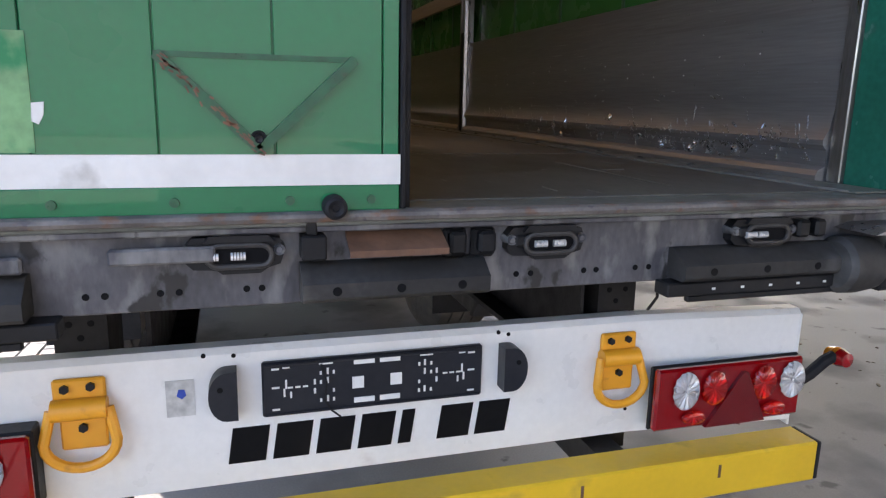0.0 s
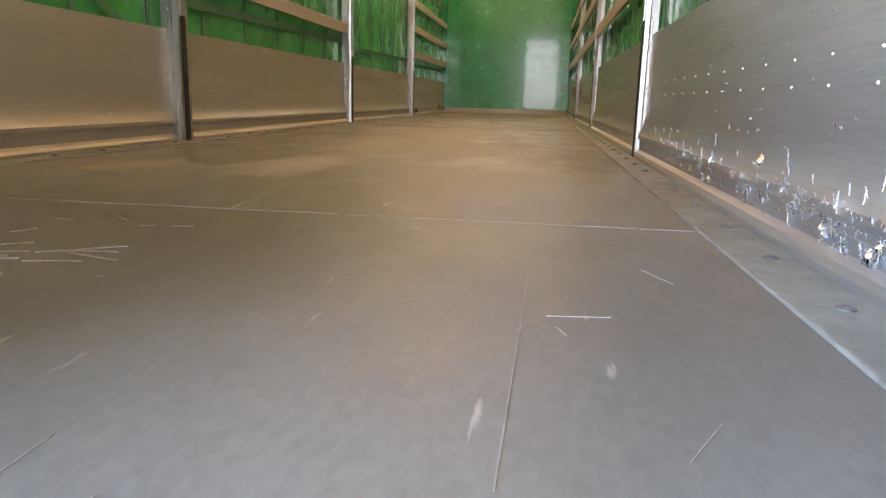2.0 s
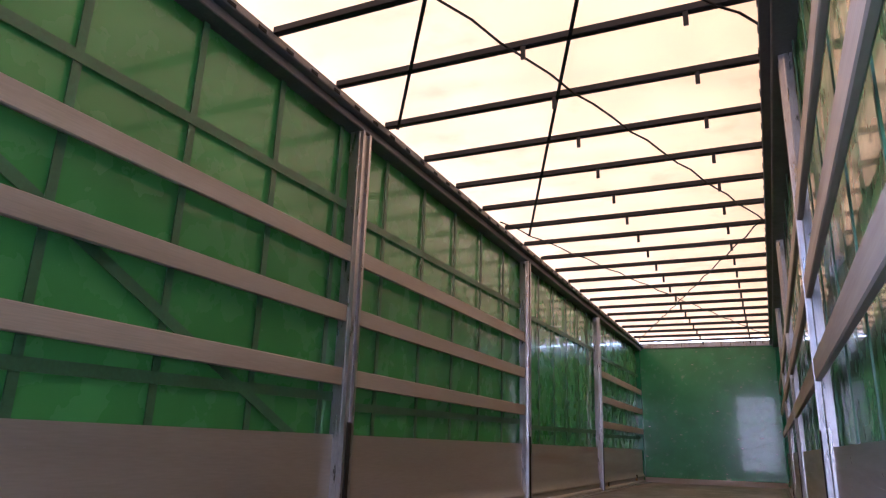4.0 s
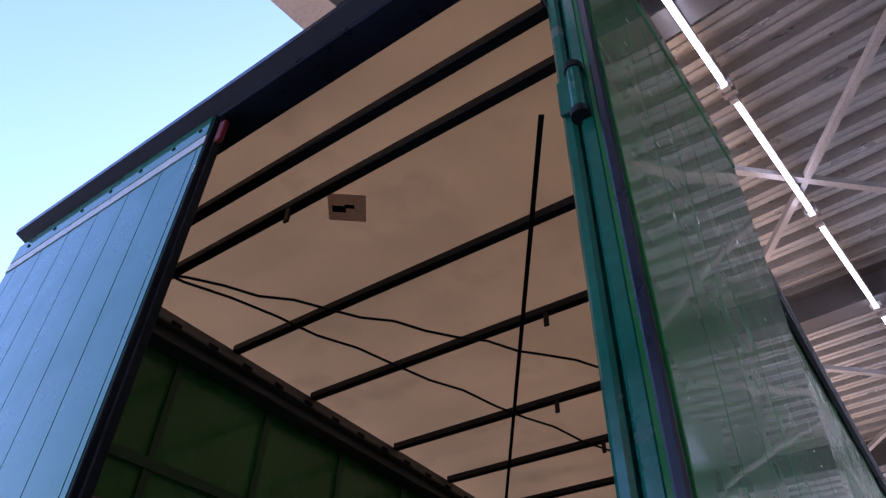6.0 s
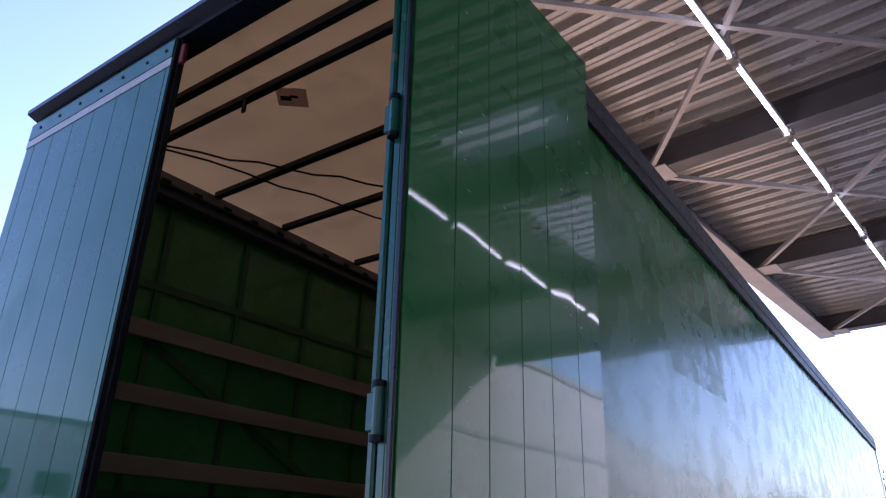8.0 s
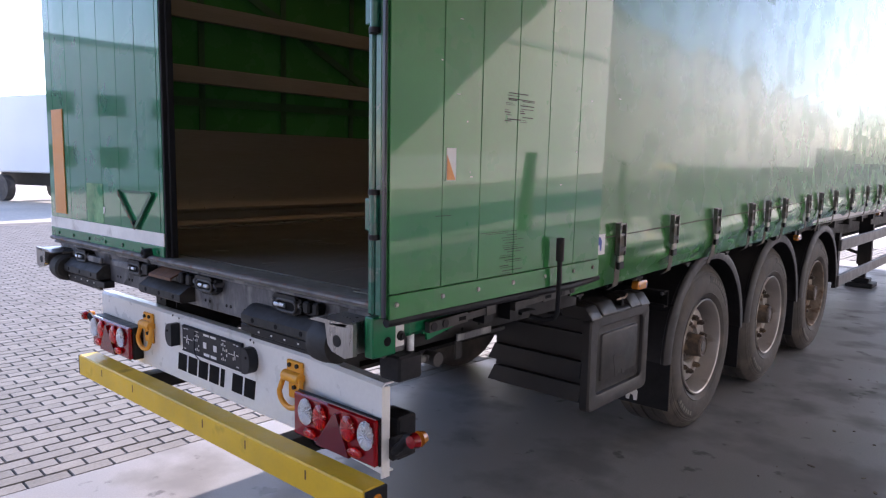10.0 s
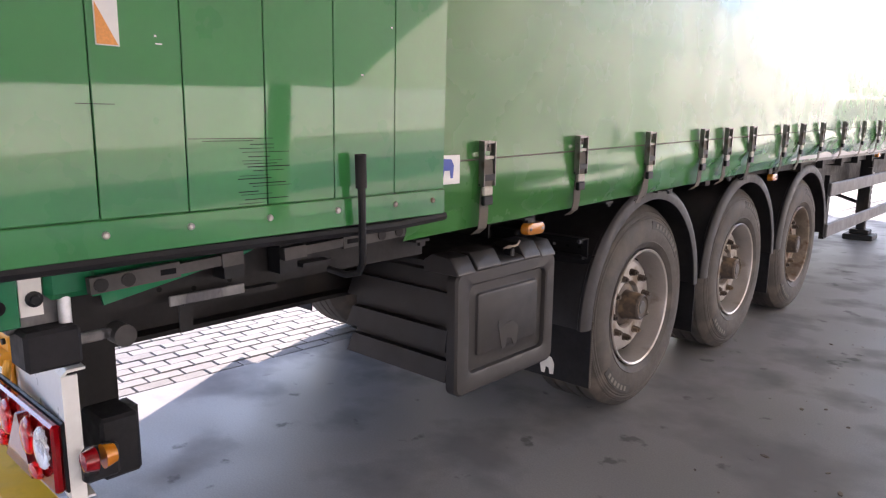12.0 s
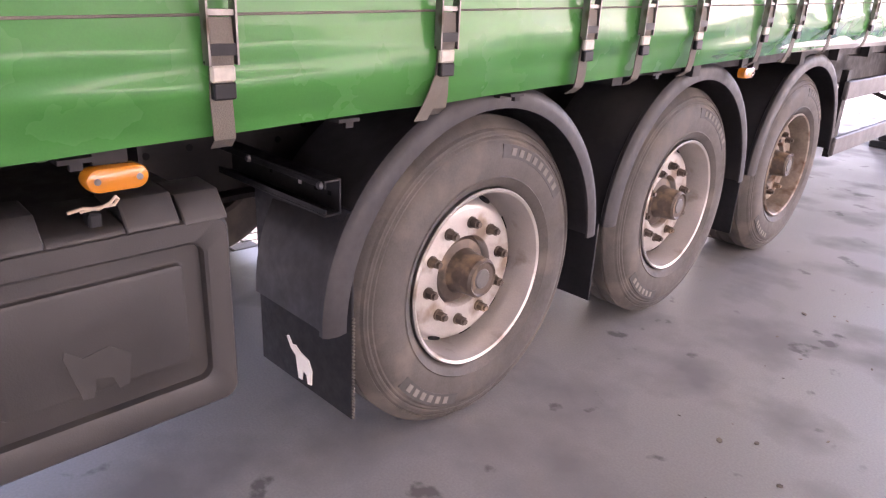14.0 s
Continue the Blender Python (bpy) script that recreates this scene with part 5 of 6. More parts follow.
door_gear(0.13, 0.46, 1.108, 1.122)
door_gear(0.97, 0.57, 1.128, 1.112)
part("gear_rest", boxes((1.24, 1.29, 0.63, 0.72, 1.07, 1.08), (1.24, 1.25, 0.62, 0.74, 1.06, 1.1)), DARK, trailer)
lever = part("curtain_lever", tube(bmesh.new(), [(1.25, 0.74, 1.045), (1.30, 0.755, 1.035), (1.338, 0.768, 1.045), (1.35, 0.77, 1.07), (1.355, 0.766, 1.2), (1.358, 0.76, 1.33)], 0.0095, 10), DARK, trailer, "black steel lever with a rubber grip")
part("grip", rod(bmesh.new(), (1.356, 0.763, 1.262), (1.3585, 0.759, 1.345), 0.0145, 12), RUBBER, lever)
# disc holes: one pale, the others black
for y, z, bright in ((0.47, 1.055, 0), (0.6, 1.06, 0), (0.72, 1.065, 1), (0.38, 1.05, 0), (0.30, 1.06, 0)):
    part("bolt_hole", rod(bmesh.new(), (1.2195, y, z), (1.221, y, z), 0.006, 10), WHITE_TAPE if bright else BLACK, trailer)

# ---------------------------------------------------------------- toolbox
TX, TY0, TY1, TZ0, TZ1 = 1.176, 1.335, 1.928, 0.482, 0.975


def rounded(y0, y1, z0, z1, r, n=5):
    pts = []
    for cy, cz, a0 in ((y1 - r, z0 + r, -90), (y1 - r, z1 - r, 0), (y0 + r, z1 - r, 90), (y0 + r, z0 + r, 180)):
        for k in range(n + 1):
            a = radians(a0 + 90 * k / n)
            pts.append((cy + r * math.cos(a), cz + r * math.sin(a)))
    return pts


def rings(bm, loops):
    """Skins a chain of (outline, x) loops of equal length and caps the last."""
    vs = [[bm.verts.new((x, a, b)) for a, b in pts] for pts, x in loops]
    for A, B in zip(vs, vs[1:]):
        n = len(A)
        for k in range(n):
            bm.faces.new((A[k], A[(k + 1) % n], B[(k + 1) % n], B[k]))
    bm.faces.new(vs[-1])
    bm.faces.new(vs[0][::-1])
    return bm


bm = boxes((0.62, TX - 0.03, TY0 + 0.025, TY1 - 0.025, TZ0 + 0.03, TZ1 - 0.05), bevel=0.012)
tool = part("toolbox", bm, PLASTIC, trailer, "dark grey plastic toolbox with a ribbed side")
for z0, z1, d in ((0.53, 0.61, 0.024), (0.64, 0.72, 0.024), (0.76, 0.85, 0.016)):
    part("side_rib", prism(bmesh.new(), [(0.60, z0), (TX - 0.05, z0), (TX - 0.04, z1), (0.64, z1)], "y", TY0 + 0.002 - d + 0.02, TY0 + 0.03), PLASTIC, tool)


def inner(m, r):
    return rounded(TY0 + m, TY1 - m * 0.85, TZ0 + m, TZ1 - 0.05 - m * 0.75, r)


lid = part("lid", rings(bmesh.new(), [(inner(0.0, 0.035), TX - 0.045), (inner(0.0, 0.035), TX - 0.008), (inner(0.008, 0.03), TX), (inner(0.062, 0.03), TX), (inner(0.07, 0.028), TX - 0.004),
                                      (inner(0.074, 0.026), TX - 0.02), (inner(0.118, 0.016), TX - 0.02), (inner(0.122, 0.014), TX - 0.018), (inner(0.126, 0.012), TX - 0.010), (inner(0.131, 0.010), TX - 0.008)]),
           PLASTIC, tool, "moulded toolbox lid with a sunken panel", smooth=28)
R0, R1 = TY0 + 0.24, TY1 - 0.21  # sunken middle that holds the latch
cheek = [(TX + 0.002, TZ1 - 0.053), (TX + 0.001, TZ1 - 0.043), (TX - 0.036, TZ1 + 0.006), (TX - 0.12, TZ1 + 0.012), (TX - 0.16, TZ1 - 0.012), (TX - 0.16, TZ1 - 0.053)]
shelf = [(TX + 0.001, TZ1 - 0.053), (TX - 0.001, TZ1 - 0.045), (TX - 0.012, TZ1 - 0.036), (TX - 0.15, TZ1 - 0.012), (TX - 0.16, TZ1 - 0.02), (TX - 0.16, TZ1 - 0.053)]
corner = [(x, z - 0.008) for x, z in cheek]
for outline, y0, y1 in ((corner, TY0 + 0.004, TY0 + 0.098), (cheek, TY0 + 0.106, R0), (shelf, R0, R1), (cheek, R1, TY1 - 0.106), (corner, TY1 - 0.098, TY1 - 0.004)):
    bm = prism(bmesh.new(), outline, "y", y0, y1)
    bmesh.ops.bevel(bm, geom=list(bm.edges), offset=0.003, segments=1, affect="EDGES")
    part("lid_top", bm, PLASTIC, tool)
n = 6
for k in range(n):  # ribbed top behind the lid
    y0, y1 = TY0 + 0.03 + (TY1 - TY0 - 0.06) * k / n, TY0 + 0.03 + (TY1 - TY0 - 0.06) * (k + 1) / n
    part("top_rib", prism(bmesh.new(), [(y0 + 0.004, TZ1 - 0.06), (y1 - 0.002, TZ1 - 0.06), (y1 - 0.002, TZ1 - 0.022), (y0 + 0.004, TZ1 - 0.032)], "x", 0.62, TX - 0.162), PLASTIC, tool)
latch = part("latch", boxes((TX - 0.06, TX - 0.02, 1.66, 1.685, TZ1 - 0.04, TZ1 - 0.008), bevel=0.004), DARK, tool)
part("spring_pin", tube(bmesh.new(), [(TX - 0.03, 1.628, TZ1 - 0.002), (TX - 0.025, 1.655, TZ1 + 0.004), (TX - 0.02, 1.68, TZ1 + 0.000), (TX - 0.018, 1.70, TZ1 + 0.008), (TX - 0.022, 1.713, TZ1 + 0.018), (TX - 0.03, 1.72, TZ1 + 0.010), (TX - 0.03, 1.712, TZ1 + 0.000), (TX - 0.03, 1.69, TZ1 + 0.000), (TX - 0.032, 1.65, TZ1 - 0.004)], 0.0035, 6), surf("tan_wire", (0.42, 0.33, 0.25), 0.5), tool, "bent wire spring pin")
for y in (TY0 + 0.05, TY1 - 0.06):
    part("toolbox_hanger", boxes((0.6, 0.88, y, y + 0.01, 0.88, 1.05)), CHASSIS, trailer)
# small relief on the lid panel
part("lid_emblem", prism(bmesh.new(), [(1.60, 0.60), (1.62, 0.60), (1.63, 0.64), (1.66, 0.63), (1.67, 0.60), (1.69, 0.605), (1.70, 0.67), (1.66, 0.70), (1.61, 0.69), (1.58, 0.715), (1.575, 0.70)], "x", TX - 0.0078, TX - 0.0062), PLASTIC, lid)

# ---------------------------------------------------------------- side lamps, side guard, landing legs
for s in (-1, 1):
    for y in (1.691, 4.33, 7.4, 10.6, 13.0):
        z = 1.05 + 0.02 * (y - 1.69)
        b = part("lamp_bracket", boxes((s * 1.2, s * 1.215, y - 0.03, y + 0.03, z + 0.02, z + 0.075)), CHASSIS, trailer)
        oval = [(y + c * 0.034 + 0.022 * math.cos(a), z + 0.022 * math.sin(a)) for c, a0 in ((1, -90), (-1, 90)) for a in [radians(a0 + 20 * i) for i in range(10)]]
        bm = bmesh.new()
        vs = [[bm.verts.new((s * x, y + (p - y) * k, z + (q - z) * k)) for p, q in oval] for x, k in ((1.213, 1.0), (1.236, 1.0), (1.243, 0.93), (1.2455, 0.78))]
        for A, B in zip(vs, vs[1:]):
            for i in range(len(oval)):
                bm.faces.new((A[i], A[(i + 1) % len(oval)], B[(i + 1) % len(oval)], B[i]))
        bm.faces.new(vs[-1])
        sl = part("side_lamp", bm, AMBER_LENS, trailer, "amber oval side marker lamp")
        for dy in (-0.036, 0.036):
            part("lamp_screw", rod(bmesh.new(), (s * 1.243, y + dy, z), (s * 1.247, y + dy, z), 0.006, 10), BUCKLE, sl)
    g = part("side_guard", boxes((s * 1.17, s * 1.2, 5.95, 9.2, 0.86, 0.97), bevel=0.006), BEAM, trailer, "grey side guard rails")
    part("guard_rail", boxes((s * 1.17, s * 1.2, 5.95, 9.2, 0.52, 0.63), bevel=0.006), BEAM, g)
    for y in (6.03, 7.6, 9.1):
        part("guard_post", boxes((s * 1.13, s * 1.168, y - 0.04, y + 0.04, 0.5, 1.03)), CHASSIS, g)
    leg = part("landing_leg", boxes((s * 0.62, s * 0.76, 9.75, 9.89, 0.32, 1.1), (s * 0.64, s * 0.74, 9.77, 9.87, 0.1, 0.4), (s * 0.52, s * 0.86, 9.66, 9.98, 0.0, 0.07), (s * 0.58, s * 0.8, 9.72, 9.92, 0.07, 0.13), bevel=0.01), CHASSIS, trailer, "black landing leg on its foot")
    # leg holes drawn as raised bright discs
    bm = bmesh.new()
    for k in range(6):
        for j in range(2):
            rod(bm, (s * 0.7605, 9.79 + 0.05 * j, 0.5 + 0.07 * k), (s * 0.763, 9.79 + 0.05 * j, 0.5 + 0.07 * k), 0.012, 8)
    part("leg_holes", bm, ROLLER, leg, kind="stuff")
    part("leg_brace", beam(bmesh.new(), (s * 0.69, 9.9, 0.6), (s * 0.5, 10.7, 1.05), 0.05, 0.05), CHASSIS, leg)
part("cross_brace", beam(bmesh.new(), (-0.69, 9.82, 0.9), (0.69, 9.82, 0.45), 0.04, 0.04), CHASSIS, trailer)

# ---------------------------------------------------------------- curtain straps
STRAP_Y = [1.334, 1.882, 2.437, 2.994, 3.305, 3.666, 4.236, 4.589, 5.06, 5.66, 6.30, 6.90, 7.43, 8.03, 8.55, 9.05, 9.6, 10.1, 10.65, 11.15, 11.7, 12.2, 12.75, 13.3]


def strip(bm, pts, w, th):
    """A flat band of width w along y through points (x, y, z)."""
    vs = []
    for x, y, z in pts:
        vs.append([bm.verts.new((x + dx, y + dy, z)) for dx, dy in ((0, -w / 2), (th, -w / 2), (th, w / 2), (0, w / 2))])
    for A, B in zip(vs, vs[1:]):
        for k in range(4):
            bm.faces.new((A[k], A[(k + 1) % 4], B[(k + 1) % 4], B[k]))
    bm.faces.new(vs[0])
    bm.faces.new(vs[-1][::-1])
    return bm


X0 = 1.298
web_me = mesh_of("strap", strip(strip(bmesh.new(), [(X0 + 0.002, 0, -0.02), (X0 + 0.006, 0, -0.10), (X0 + 0.0, 0, -0.15), (X0 - 0.004, 0.004, -0.20), (X0 - 0.014, 0.01, -0.232), (X0 - 0.05, 0.02, -0.255)], 0.043, 0.003),
                                    [(X0 + 0.012, 0, -0.015), (X0 + 0.016, 0, -0.06), (X0 + 0.012, 0, -0.10)], 0.043, 0.004), STRAP)
frame_me = mesh_of("buckle", boxes((X0 + 0.002, X0 + 0.006, -0.026, 0.026, 0.012, 0.045), (X0 + 0.002, X0 + 0.024, -0.029, -0.025, -0.095, 0.043), (X0 + 0.002, X0 + 0.024, 0.025, 0.029, -0.095, 0.043),
                                   (X0 + 0.004, X0 + 0.02, -0.026, 0.026, -0.012, -0.002), (X0 + 0.014, X0 + 0.022, -0.025, 0.025, 0.036, 0.043)), BUCKLE)
band_me = mesh_of("buckle_lever", boxes((X0 + 0.018, X0 + 0.024, -0.024, 0.024, -0.078, -0.058)), DARK)
keep_me = mesh_of("strap_keeper", boxes((X0 + 0.006, X0 + 0.022, -0.022, 0.022, -0.155, -0.125), bevel=0.003), DARK)
tip_me = mesh_of("buckle_tip", boxes((X0 + 0.008, X0 + 0.02, -0.0235, 0.0235, -0.125, -0.095), bevel=0.004), surf("cream_plastic", (0.42, 0.39, 0.33), 0.5, var=0.1))
rivet_bm = rod(rod(bmesh.new(), (X0 + 0.004, -0.013, 0.029), (X0 + 0.010, -0.013, 0.029), 0.006, 8), (X0 + 0.004, 0.013, 0.029), (X0 + 0.010, 0.013, 0.029), 0.006, 8)
rivet_me = mesh_of("buckle_rivets", rivet_bm, RIM)
tail_me = mesh_of("strap_tail", strip(bmesh.new(), [(X0 + 0.0, 0, -0.15), (X0 + 0.004, -0.03, -0.2), (X0 - 0.004, -0.06, -0.255)], 0.04, 0.003), STRAP)
for k, y in enumerate(STRAP_Y):
    z = seam_at(y) + 0.012
    y -= 0.018 if k < 3 else 0.008 if k < 6 else 0.0
    web = tagged(piece("curtain_strap", web_me, trailer, (0, y, z)), "grey webbing strap with a steel buckle")
    for name, me in (("buckle", frame_me), ("buckle_lever", band_me), ("strap_keeper", keep_me), ("buckle_tip", tip_me), ("buckle_rivets", rivet_me)):
        piece(name, me, web)
    if k in (2, 7):
        piece("strap_tail", tail_me, web)
hooks_me = mesh_of("strap_hook", boxes((1.215, 1.262, -0.028, 0.028, -0.008, 0.0), (1.25, 1.262, -0.01, 0.01, -0.02, 0.0)), CHASSIS)
for y in (1.08, 1.62, 2.18, 2.75, 3.5):
    piece("strap_hook", hooks_me, trailer, (0, y, foot_at(y) - 0.004))
# seam cord and the curtain's decal, patches and dents
part("curtain_hem", tube(bmesh.new(), [(1.2885, y, seam_at(y)) for y in [1.12 + 0.32 * k for k in range(41)]], 0.0025, 6), STRAP, right_curtain, "dark seam along the skirt")
decal = part("curtain_decal", boxes((1.2965, 1.2985, 1.10, 1.20, 1.245, 1.33)), WHITE, right_curtain, "white decal with a blue shape")
part("decal_shape", prism(bmesh.new(), [(1.115, 1.262), (1.125, 1.262), (1.13, 1.285), (1.155, 1.285), (1.158, 1.262), (1.168, 1.262), (1.172, 1.30), (1.16, 1.318), (1.12, 1.32), (1.11, 1.30)], "x", 1.299, 1.30), BLUE, decal)

# ---------------------------------------------------------------- inside: cords under the roof, webbing and its painted shadow on the side sheets
def cord(a, b, n=14, sag=0.03, r=0.007, wob=0.012):
    a, b = Vector(a), Vector(b)
    pts = []
    for i in range(n + 1):
        u = i / n
        p = a.lerp(b, u)
        pts.append((p.x, p.y, p.z - sag * 4 * u * (1 - u) * 0.4 + wob * math.sin(9 * u * n / 4)))
    return part("roof_cord", tube(bmesh.new(), pts, r, 6), RUBBER, trailer, "black elastic roof cord")


cord((-1.14, 0.12, 3.77), (1.14, 3.22, 3.77), 24)
cord((-1.02, 0.08, 3.77), (1.14, 6.5, 3.77), 30)
cord((-1.12, 5.7, 3.77), (1.1, 13.2, 3.77), 30)
cord((1.1, 6.4, 3.77), (-1.1, 13.2, 3.77), 30)
for a, b in (((-1.08, 3.6, 3.765), (0.9, 0.6, 3.765)), ((-1.0, 6.2, 3.765), (1.05, 0.9, 3.765))):
    part("roof_strap", beam(bmesh.new(), a, b, 0.02, 0.004), RUBBER, trailer, "thin dark roof strap")
# dark green bars stand in for webbing shadowed through the lit sheet
WEB_SHADE = surf("webbing_shade_green", (0.025, 0.10, 0.04), 0.5, var=0.2)
for s, x in ((-1, -1.262), (1, 1.262)):
    bm = bmesh.new()
    for k in range(22):
        y = 0.24 + 0.592 * k
        beam(bm, (x, y, 1.4), (x, y + 0.02, 3.66), 0.006, 0.04 if s < 0 else 0.02)
    for y0, y1 in BAYS:
        for z in ((1.95, 3.11) if s < 0 else (3.15,)):
            beam(bm, (x - s * 0.005, y0 - 0.05, z), (x - s * 0.005, y1 + 0.05, z + 0.05), 0.006, 0.05 if s < 0 else 0.02)
        if s < 0 and y0 < 1:
            beam(bm, (x + 0.006, y0 + 0.35, 2.92), (x + 0.006, y1 - 0.3, 1.75), 0.006, 0.05)
    part("sheet_webbing", bm, WEB_SHADE, trailer, "dark bands for webbing and its shadow showing through the side sheet", kind="stuff")
# steel pull tubes along the right posts
part("strap_end", boxes((-0.01, 0.02, -0.02, 0.0, 3.62, 3.72), bevel=0.004), surf("red_plastic", (0.25, 0.02, 0.02), 0.5), trailer, "small red catch under the roof header")

# ---------------------------------------------------------------- surroundings
HALL = surf("beige_cladding", (0.88, 0.82, 0.72), 0.6, var=0.06, scale=0.4, bump=0.1, stretch=(1, 1, 0.2))
HALL_W = surf("white_cladding", (0.72, 0.72, 0.72), 0.55, var=0.06, scale=0.4, bump=0.1)
ROOFING = surf("grey_roofing", (0.2, 0.2, 0.21), 0.7, var=0.15)
GLASS = surf("dark_window_glass", (0.02, 0.025, 0.03), 0.08, var=0.2, bump=0.0, coat=0.5)
LEAF = surf("tree_leaf", (0.06, 0.10, 0.03), 0.6, var=0.35, scale=2, bump=0.1, random_tint=0.3, island=True)
BARK = surf("tree_bark", (0.1, 0.08, 0.06), 0.9, var=0.3, scale=8, bump=0.5)


def hall(name, label, x, y, w, d, h, mat, turn, rows=2, cols=8):
    b = thing(name, label, "building", (x, y, 0), turn=turn)
    wall = part("wall", boxes((-w / 2, w / 2, -d / 2, d / 2, 0, h)), mat, b)
    part("roof", boxes((-w / 2 - 0.2, w / 2 + 0.2, -d / 2 - 0.2, d / 2 + 0.2, h, h + 0.3)), ROOFING, b)
    me = mesh_of("window", boxes((-0.06, 0.0, -0.8, 0.8, -0.55, 0.55)), GLASS)
    fr = mesh_of("window_frame", boxes((-0.09, -0.02, -0.88, -0.8, -0.63, 0.63), (-0.09, -0.02, 0.8, 0.88, -0.63, 0.63), (-0.09, -0.02, -0.8, 0.8, 0.55, 0.63), (-0.09, -0.02, -0.8, 0.8, -0.63, -0.55)), BEAM)
    for r in range(rows):
        for c in range(cols):
            at = (-w / 2 - 0.01, -d / 2 + d * (c + 0.5) / cols, 1.8 + r * (h - 2.2) / max(1, rows))
            win = piece("window", me, b, at)
            piece("window_frame", fr, win)
    return b


# cladding along the canopy's far side, inferred; open foot added for the mirrored brightness
screen = thing("side_cladding", "long beige cladding wall along the canopy, inferred, with added columns and open bottom", "wall", CANOPY @ Vector((8.33, 0, 0)), kind="structure", turn=TURN)
part("panel", boxes((0, 0.16, -15, 70, 1.75, 6.2)), HALL, screen, "beige ribbed wall cladding")
part("panel_band", boxes((-0.02, -0.003, -15, 70, 4.0, 4.12), (-0.05, -0.003, -15, 70, 6.03, 6.2)), BRACE, screen, "grey flashing along the wall")
for k in range(14):
    y = -13 + 6.5 * k
    part("column", boxes((0.17, 0.39, y - 0.11, y + 0.11, -0.05, 5.9)), BEAM, screen)
# unseen sunlit warehouse beyond, added as the pale thing mirrored under the cladding
hall("warehouse", "unseen long beige building added across the sunlit yard to mirror pale", 36, 14, 14, 120, 6.5, HALL, TURN, 0, 10)
hall("office_building", "white office building with window rows behind the yard", -46, -19, 10, 26, 8.4, HALL_W, 180, 2, 8)
hall("low_hall", "low dark grey hall behind the fence", -6, 62, 9, 60, 3.0, ROOFING, -90, 0, 12)
# unseen hall, added behind the viewpoint to darken what the closed door mirrors
hall("depot_hall", "unseen grey hall added behind the yard to darken door reflections", 6, -30, 8, 44, 8, ROOFING, 90, 0, 8)


def tree(x, y, h, seed):
    rnd = random.Random(seed)
    t = thing("tree", "leafy roadside tree with an uneven crown", "tree", (x, y, 0), group="trees round the yard")
    bm = rod(bmesh.new(), (0, 0, -0.05), (0.05, 0.02, h * 0.55), 0.16, 8, 0.08)
    for k in range(6):
        a = k * 1.05
        rod(bm, (0.03, 0.01, h * (0.3 + 0.04 * k)), (math.cos(a) * h * 0.22, math.sin(a) * h * 0.22, h * (0.55 + 0.05 * k)), 0.05, 6, 0.02)
    part("trunk", bm, BARK, t)
    vs, fs = [], []
    for k in range(1500):
        c = rnd.randrange(9)
        a = c * 2.4
        ctr = Vector((math.cos(a) * h * 0.2, math.sin(a) * h * 0.2, h * (0.5 + 0.05 * c)))
        p = ctr + Vector((rnd.gauss(0, 1), rnd.gauss(0, 1), rnd.gauss(0, 0.8))) * h * 0.1
        u = Vector((rnd.gauss(0, 1), rnd.gauss(0, 1), rnd.gauss(0, 1))).normalized()
        w = u.orthogonal().normalized()
        s = h * 0.022
        i = len(vs)
        vs += [p + u * s, p + w * s * 0.6, p - u * s, p - w * s * 0.6]
        fs.append((i, i + 1, i + 2, i + 3))
    me = bpy.data.meshes.new("crown")
    me.from_pydata([tuple(v) for v in vs], [], fs)
    me.materials.append(LEAF)
    piece("crown", me, t)
    return t


for i, (x, y, h) in enumerate(((-22, 78, 8), (-12, 80, 7), (-4, 79, 9), (5, 81, 7.5), (14, 79, 8.5), (-40, -8, 7), (-41, -4, 8), (-38, -30, 7))):
    tree(x, y, h, 20 + i)

# steel fence far ahead of the trailer
fence = thing("fence", "galvanised bar fence at the end of the yard", "fence", (-3, 40, 0))
post_me = mesh_of("post", boxes((-0.03, 0.03, -0.03, 0.03, 0, 1.9)), BRACE)
bar_me = mesh_of("bar", boxes((-0.012, 0.012, -0.012, 0.012, 0.15, 1.75)), BRACE)
for k in range(13):
    piece("post", post_me, fence, (-12 + 2.4 * k, 0, 0))
for k in range(170):
    piece("bar", bar_me, fence, (-12 + 0.17 * k, 0.03, 0))
for z in (0.25, 1.65):
    part("rail", boxes((-12, 17, -0.02, 0.02, z - 0.02, z + 0.02)), BRACE, fence)

# parked red car ahead, seen from behind
RED = surf("red_car_paint", (0.35, 0.015, 0.02), 0.2, var=0.05, coat=0.6, bump=0.0)
car = thing("car", "small red hatchback parked near the fence", "car", (1.5, 31.5, 0))
side = [(-1.9, 0.35), (-1.95, 0.75), (-1.8, 0.95), (-1.55, 1.4), (-0.2, 1.46), (0.6, 1.1), (0.75, 0.98), (1.75, 0.85), (1.9, 0.6), (1.88, 0.35)]
bm = prism(bmesh.new(), side, "x", -0.82, 0.82)
bmesh.ops.bevel(bm, geom=list(bm.edges), offset=0.05, segments=2, affect="EDGES")
part("body", bm, RED, car)
part("rear_window", prism(bmesh.new(), [(-1.79, 1.0), (-1.82, 1.0), (-1.60, 1.38), (-1.57, 1.38)], "x", -0.62, 0.62), GLASS, car)
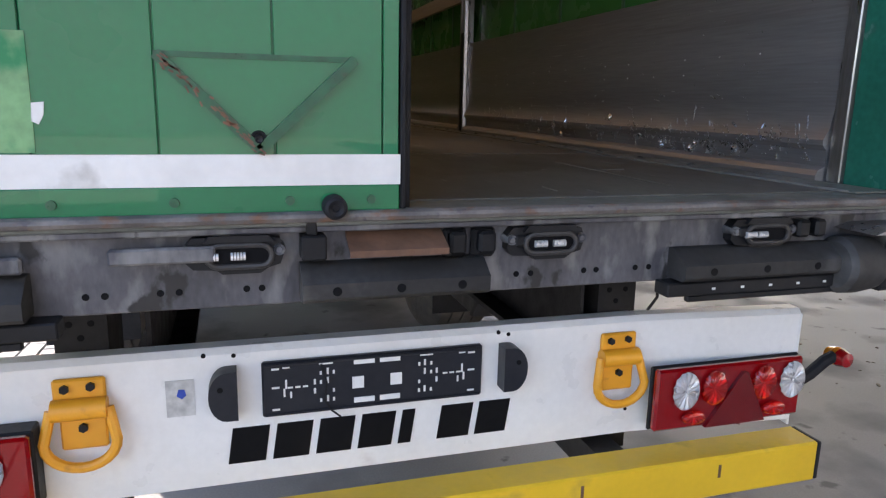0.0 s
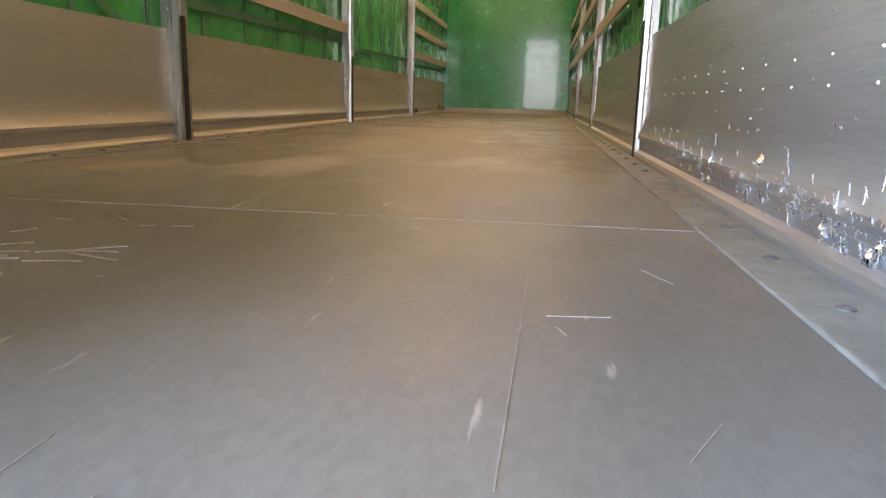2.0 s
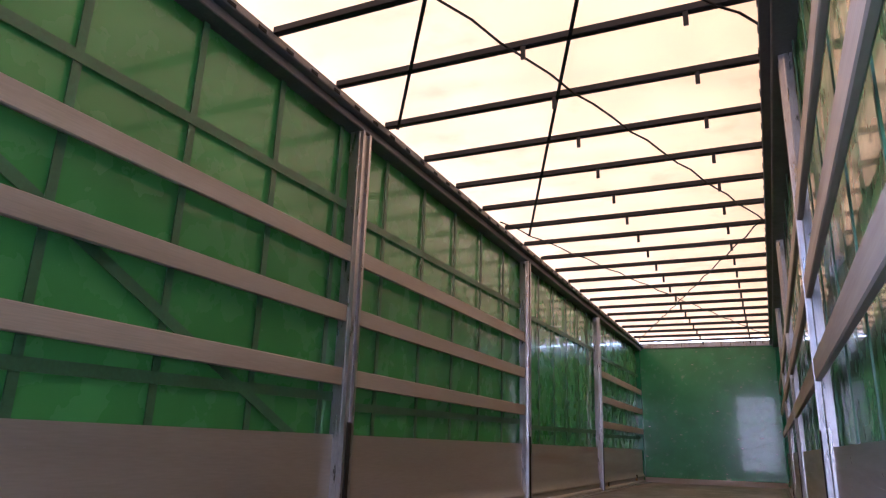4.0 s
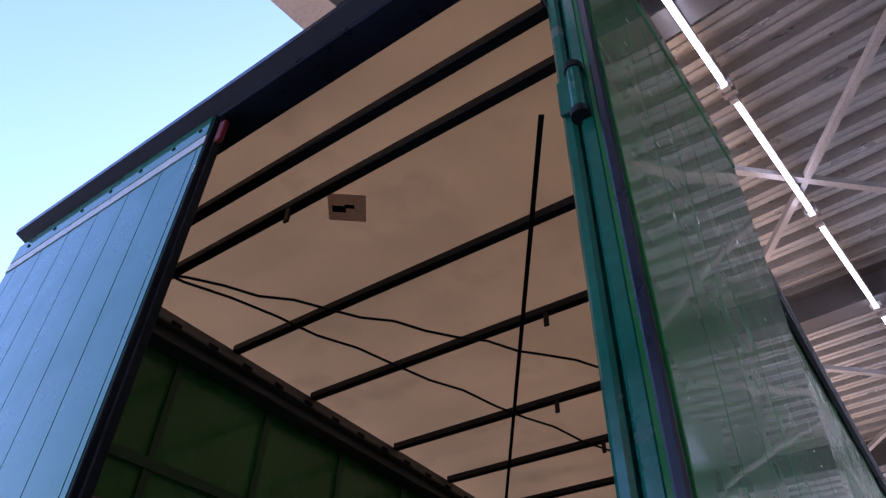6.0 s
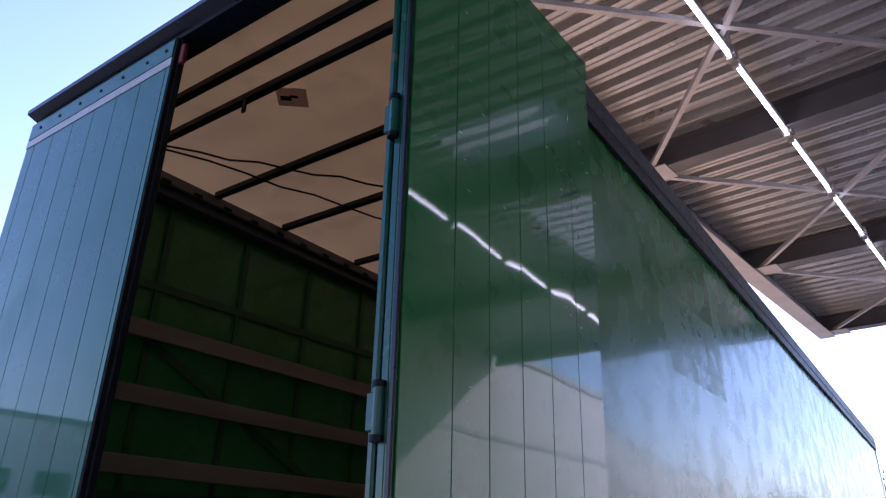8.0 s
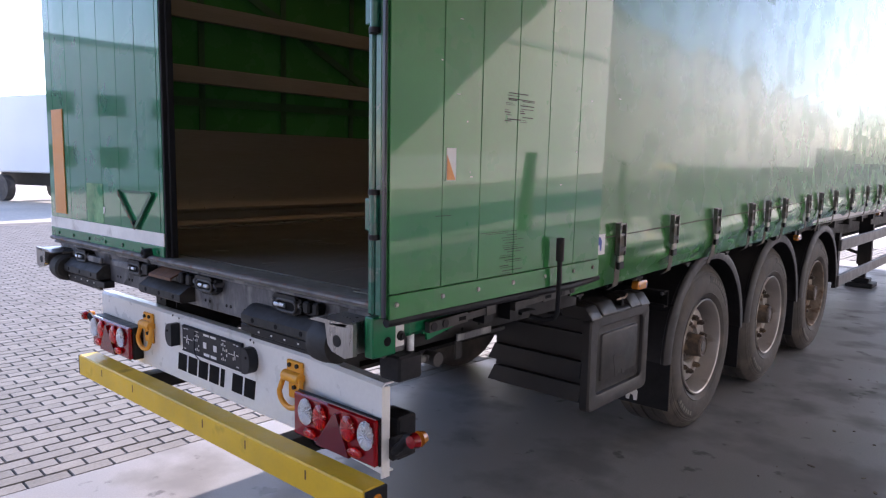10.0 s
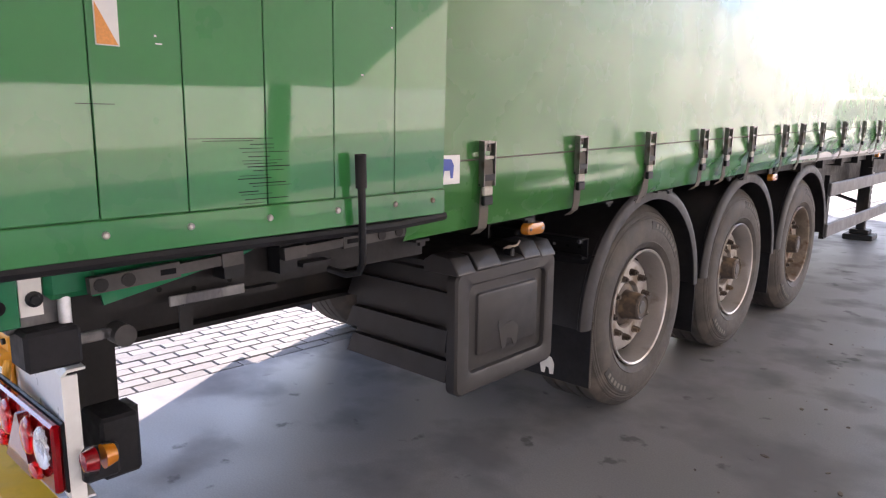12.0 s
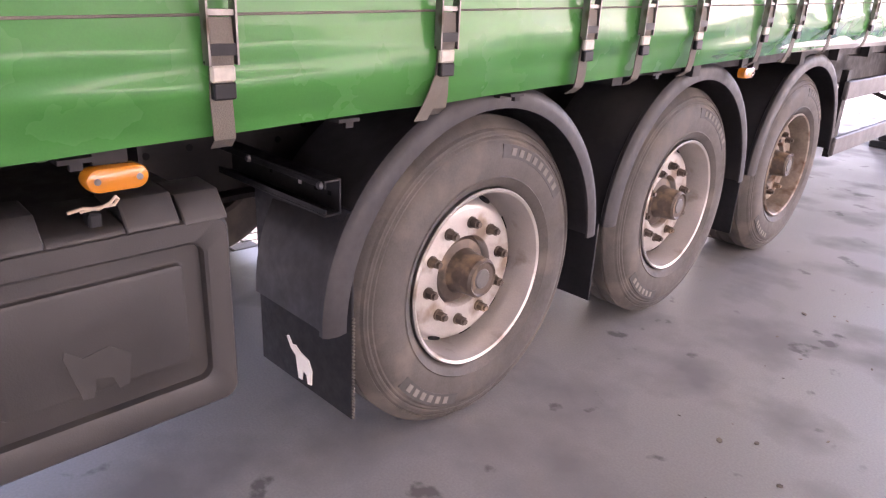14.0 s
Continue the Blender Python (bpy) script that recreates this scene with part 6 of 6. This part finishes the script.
for s in (-1, 1):
    part("side_window", prism(bmesh.new(), [(-1.4, 1.02), (-1.3, 1.36), (-0.25, 1.4), (0.4, 1.06)], "x", s * 0.815, s * 0.826), GLASS, car)
    part("tail_light", boxes((s * 0.6, s * 0.8, -1.96, -1.9, 0.72, 0.92)), RED_LENS, car)
    for y in (-1.2, 1.2):
        part("wheel", lathe(bmesh.new(), [(0, 0.0), (0.2, 0.0), (0.22, 0.02), (0.31, 0.02), (0.315, -0.18), (0, -0.18)], (s * 0.83, y, 0.315), "x", 24, s), TYRE, car)

# white truck on the sunlit side
truck = thing("box_truck", "white truck parked across the paved yard", "truck", (-25, 9, 0), turn=15)
part("cargo_box", boxes((-4, 2.4, -1.25, 1.25, 1.1, 3.9), bevel=0.05), HALL_W, truck)
part("cab", prism(bmesh.new(), [(2.5, 0.6), (4.6, 0.6), (4.75, 1.6), (4.4, 2.9), (2.5, 3.0)], "y", -1.2, 1.2), HALL_W, truck)
part("cab_window", boxes((3.0, 4.0, -1.215, -1.2, 1.75, 2.6)), GLASS, truck)
part("windscreen", prism(bmesh.new(), [(4.74, 1.75), (4.78, 1.75), (4.5, 2.75), (4.46, 2.75)], "y", -1.0, 1.0), GLASS, truck)
part("chassis", boxes((-3.9, 4.4, -0.5, 0.5, 0.6, 1.1)), CHASSIS, truck)
for x in (-2.8, 3.5):
    for s in (-1, 1):
        part("wheel", lathe(bmesh.new(), [(0, 0.0), (0.3, 0.0), (0.32, 0.02), (0.5, 0.02), (0.505, -0.28), (0, -0.28)], (x, s * 1.22, 0.505), "y", 24, s), TYRE, truck)

# ---------------------------------------------------------------- pavers beside the slab
pavement = thing("pavement", "grey concrete block paving in running bond", "pavement", (-1.116, 0, 0), kind="structure", turn=YARD_TURN)
part("bedding", boxes((-16, 0.196, -9, 16, -0.2, -0.012), (0.196, 9.6, 13.03, 24, -0.2, -0.012)), SAND, pavement, "dark sandy joints")
PL, PW, GAP = 0.205, 0.1025, 0.0038
rnd = random.Random(7)


def paver_verts(x, y, z):
    a, b, c = PW / 2 - GAP / 2, PL / 2 - GAP / 2, 0.008
    return [(x + sx * a, y + sy * b, -0.02) for sx, sy in ((-1, -1), (1, -1), (1, 1), (-1, 1))] + \
           [(x + sx * a, y + sy * b, z - c) for sx, sy in ((-1, -1), (1, -1), (1, 1), (-1, 1))] + \
           [(x + sx * (a - c * 0.7), y + sy * (b - c * 0.7), z) for sx, sy in ((-1, -1), (1, -1), (1, 1), (-1, 1))]


PF = [(8, 9, 10, 11)] + [(i, (i + 1) % 4, 4 + (i + 1) % 4, 4 + i) for i in range(4)] + [(4 + i, 4 + (i + 1) % 4, 8 + (i + 1) % 4, 8 + i) for i in range(4)]
me = bpy.data.meshes.new("paver")
me.from_pydata(paver_verts(0, 0, 0.0), [], PF)
me.materials.append(PAVER)
vs, fs, single = [], [], 0
for r in range(150):
    x = 0.196 - PW * (r + 0.5)
    off = PL / 2 if r % 2 else 0
    for c in range(-42, 78):
        y = c * PL + off
        z = rnd.uniform(-0.0035, 0.0015)
        if r < 15 and 0.2 < y < 4.25 and single < 300:
            piece("paver", me, pavement, (x, y, z))
            single += 1
        else:
            i = len(vs)
            vs += paver_verts(x, y, z)
            fs += [tuple(i + k for k in f) for f in PF]
for r in range(70):  # the paving goes on ahead of the slab
    for c in range(53):
        i = len(vs)
        vs += paver_verts(0.25 + PW * (r + 0.5), 13.14 + c * PL + (PL / 2 if r % 2 else 0), rnd.uniform(-0.0035, 0.0015))
        fs += [tuple(i + k for k in f) for f in PF]
me = bpy.data.meshes.new("paver_field")
me.from_pydata(vs, [], fs)
me.materials.append(PAVER_FIELD)
tagged(piece("paver_field", me, pavement), kind="stuff")

# grit and leaf scraps on the slab
rnd = random.Random(31)
bm = bmesh.new()
for k in range(420):
    x, y = rnd.uniform(1.6, 5.0), rnd.uniform(-0.5, 8.0)
    r = rnd.choice((0.004, 0.006, 0.008, 0.014))
    bmesh.ops.create_icosphere(bm, subdivisions=1, radius=r, matrix=Matrix.Translation((x, y, 0.002)) @ Matrix.Rotation(rnd.uniform(0, 3), 4, "Z") @ Matrix.Diagonal((rnd.uniform(0.6, 2.2), 0.8, 0.35, 1)))
tagged(new("grit", mesh_of("grit", bm, surf("grit", (0.12, 0.1, 0.08), 0.9, var=0.5, random_tint=0.6, island=True))), "small dark grit scattered on the concrete", "grit", kind="stuff")
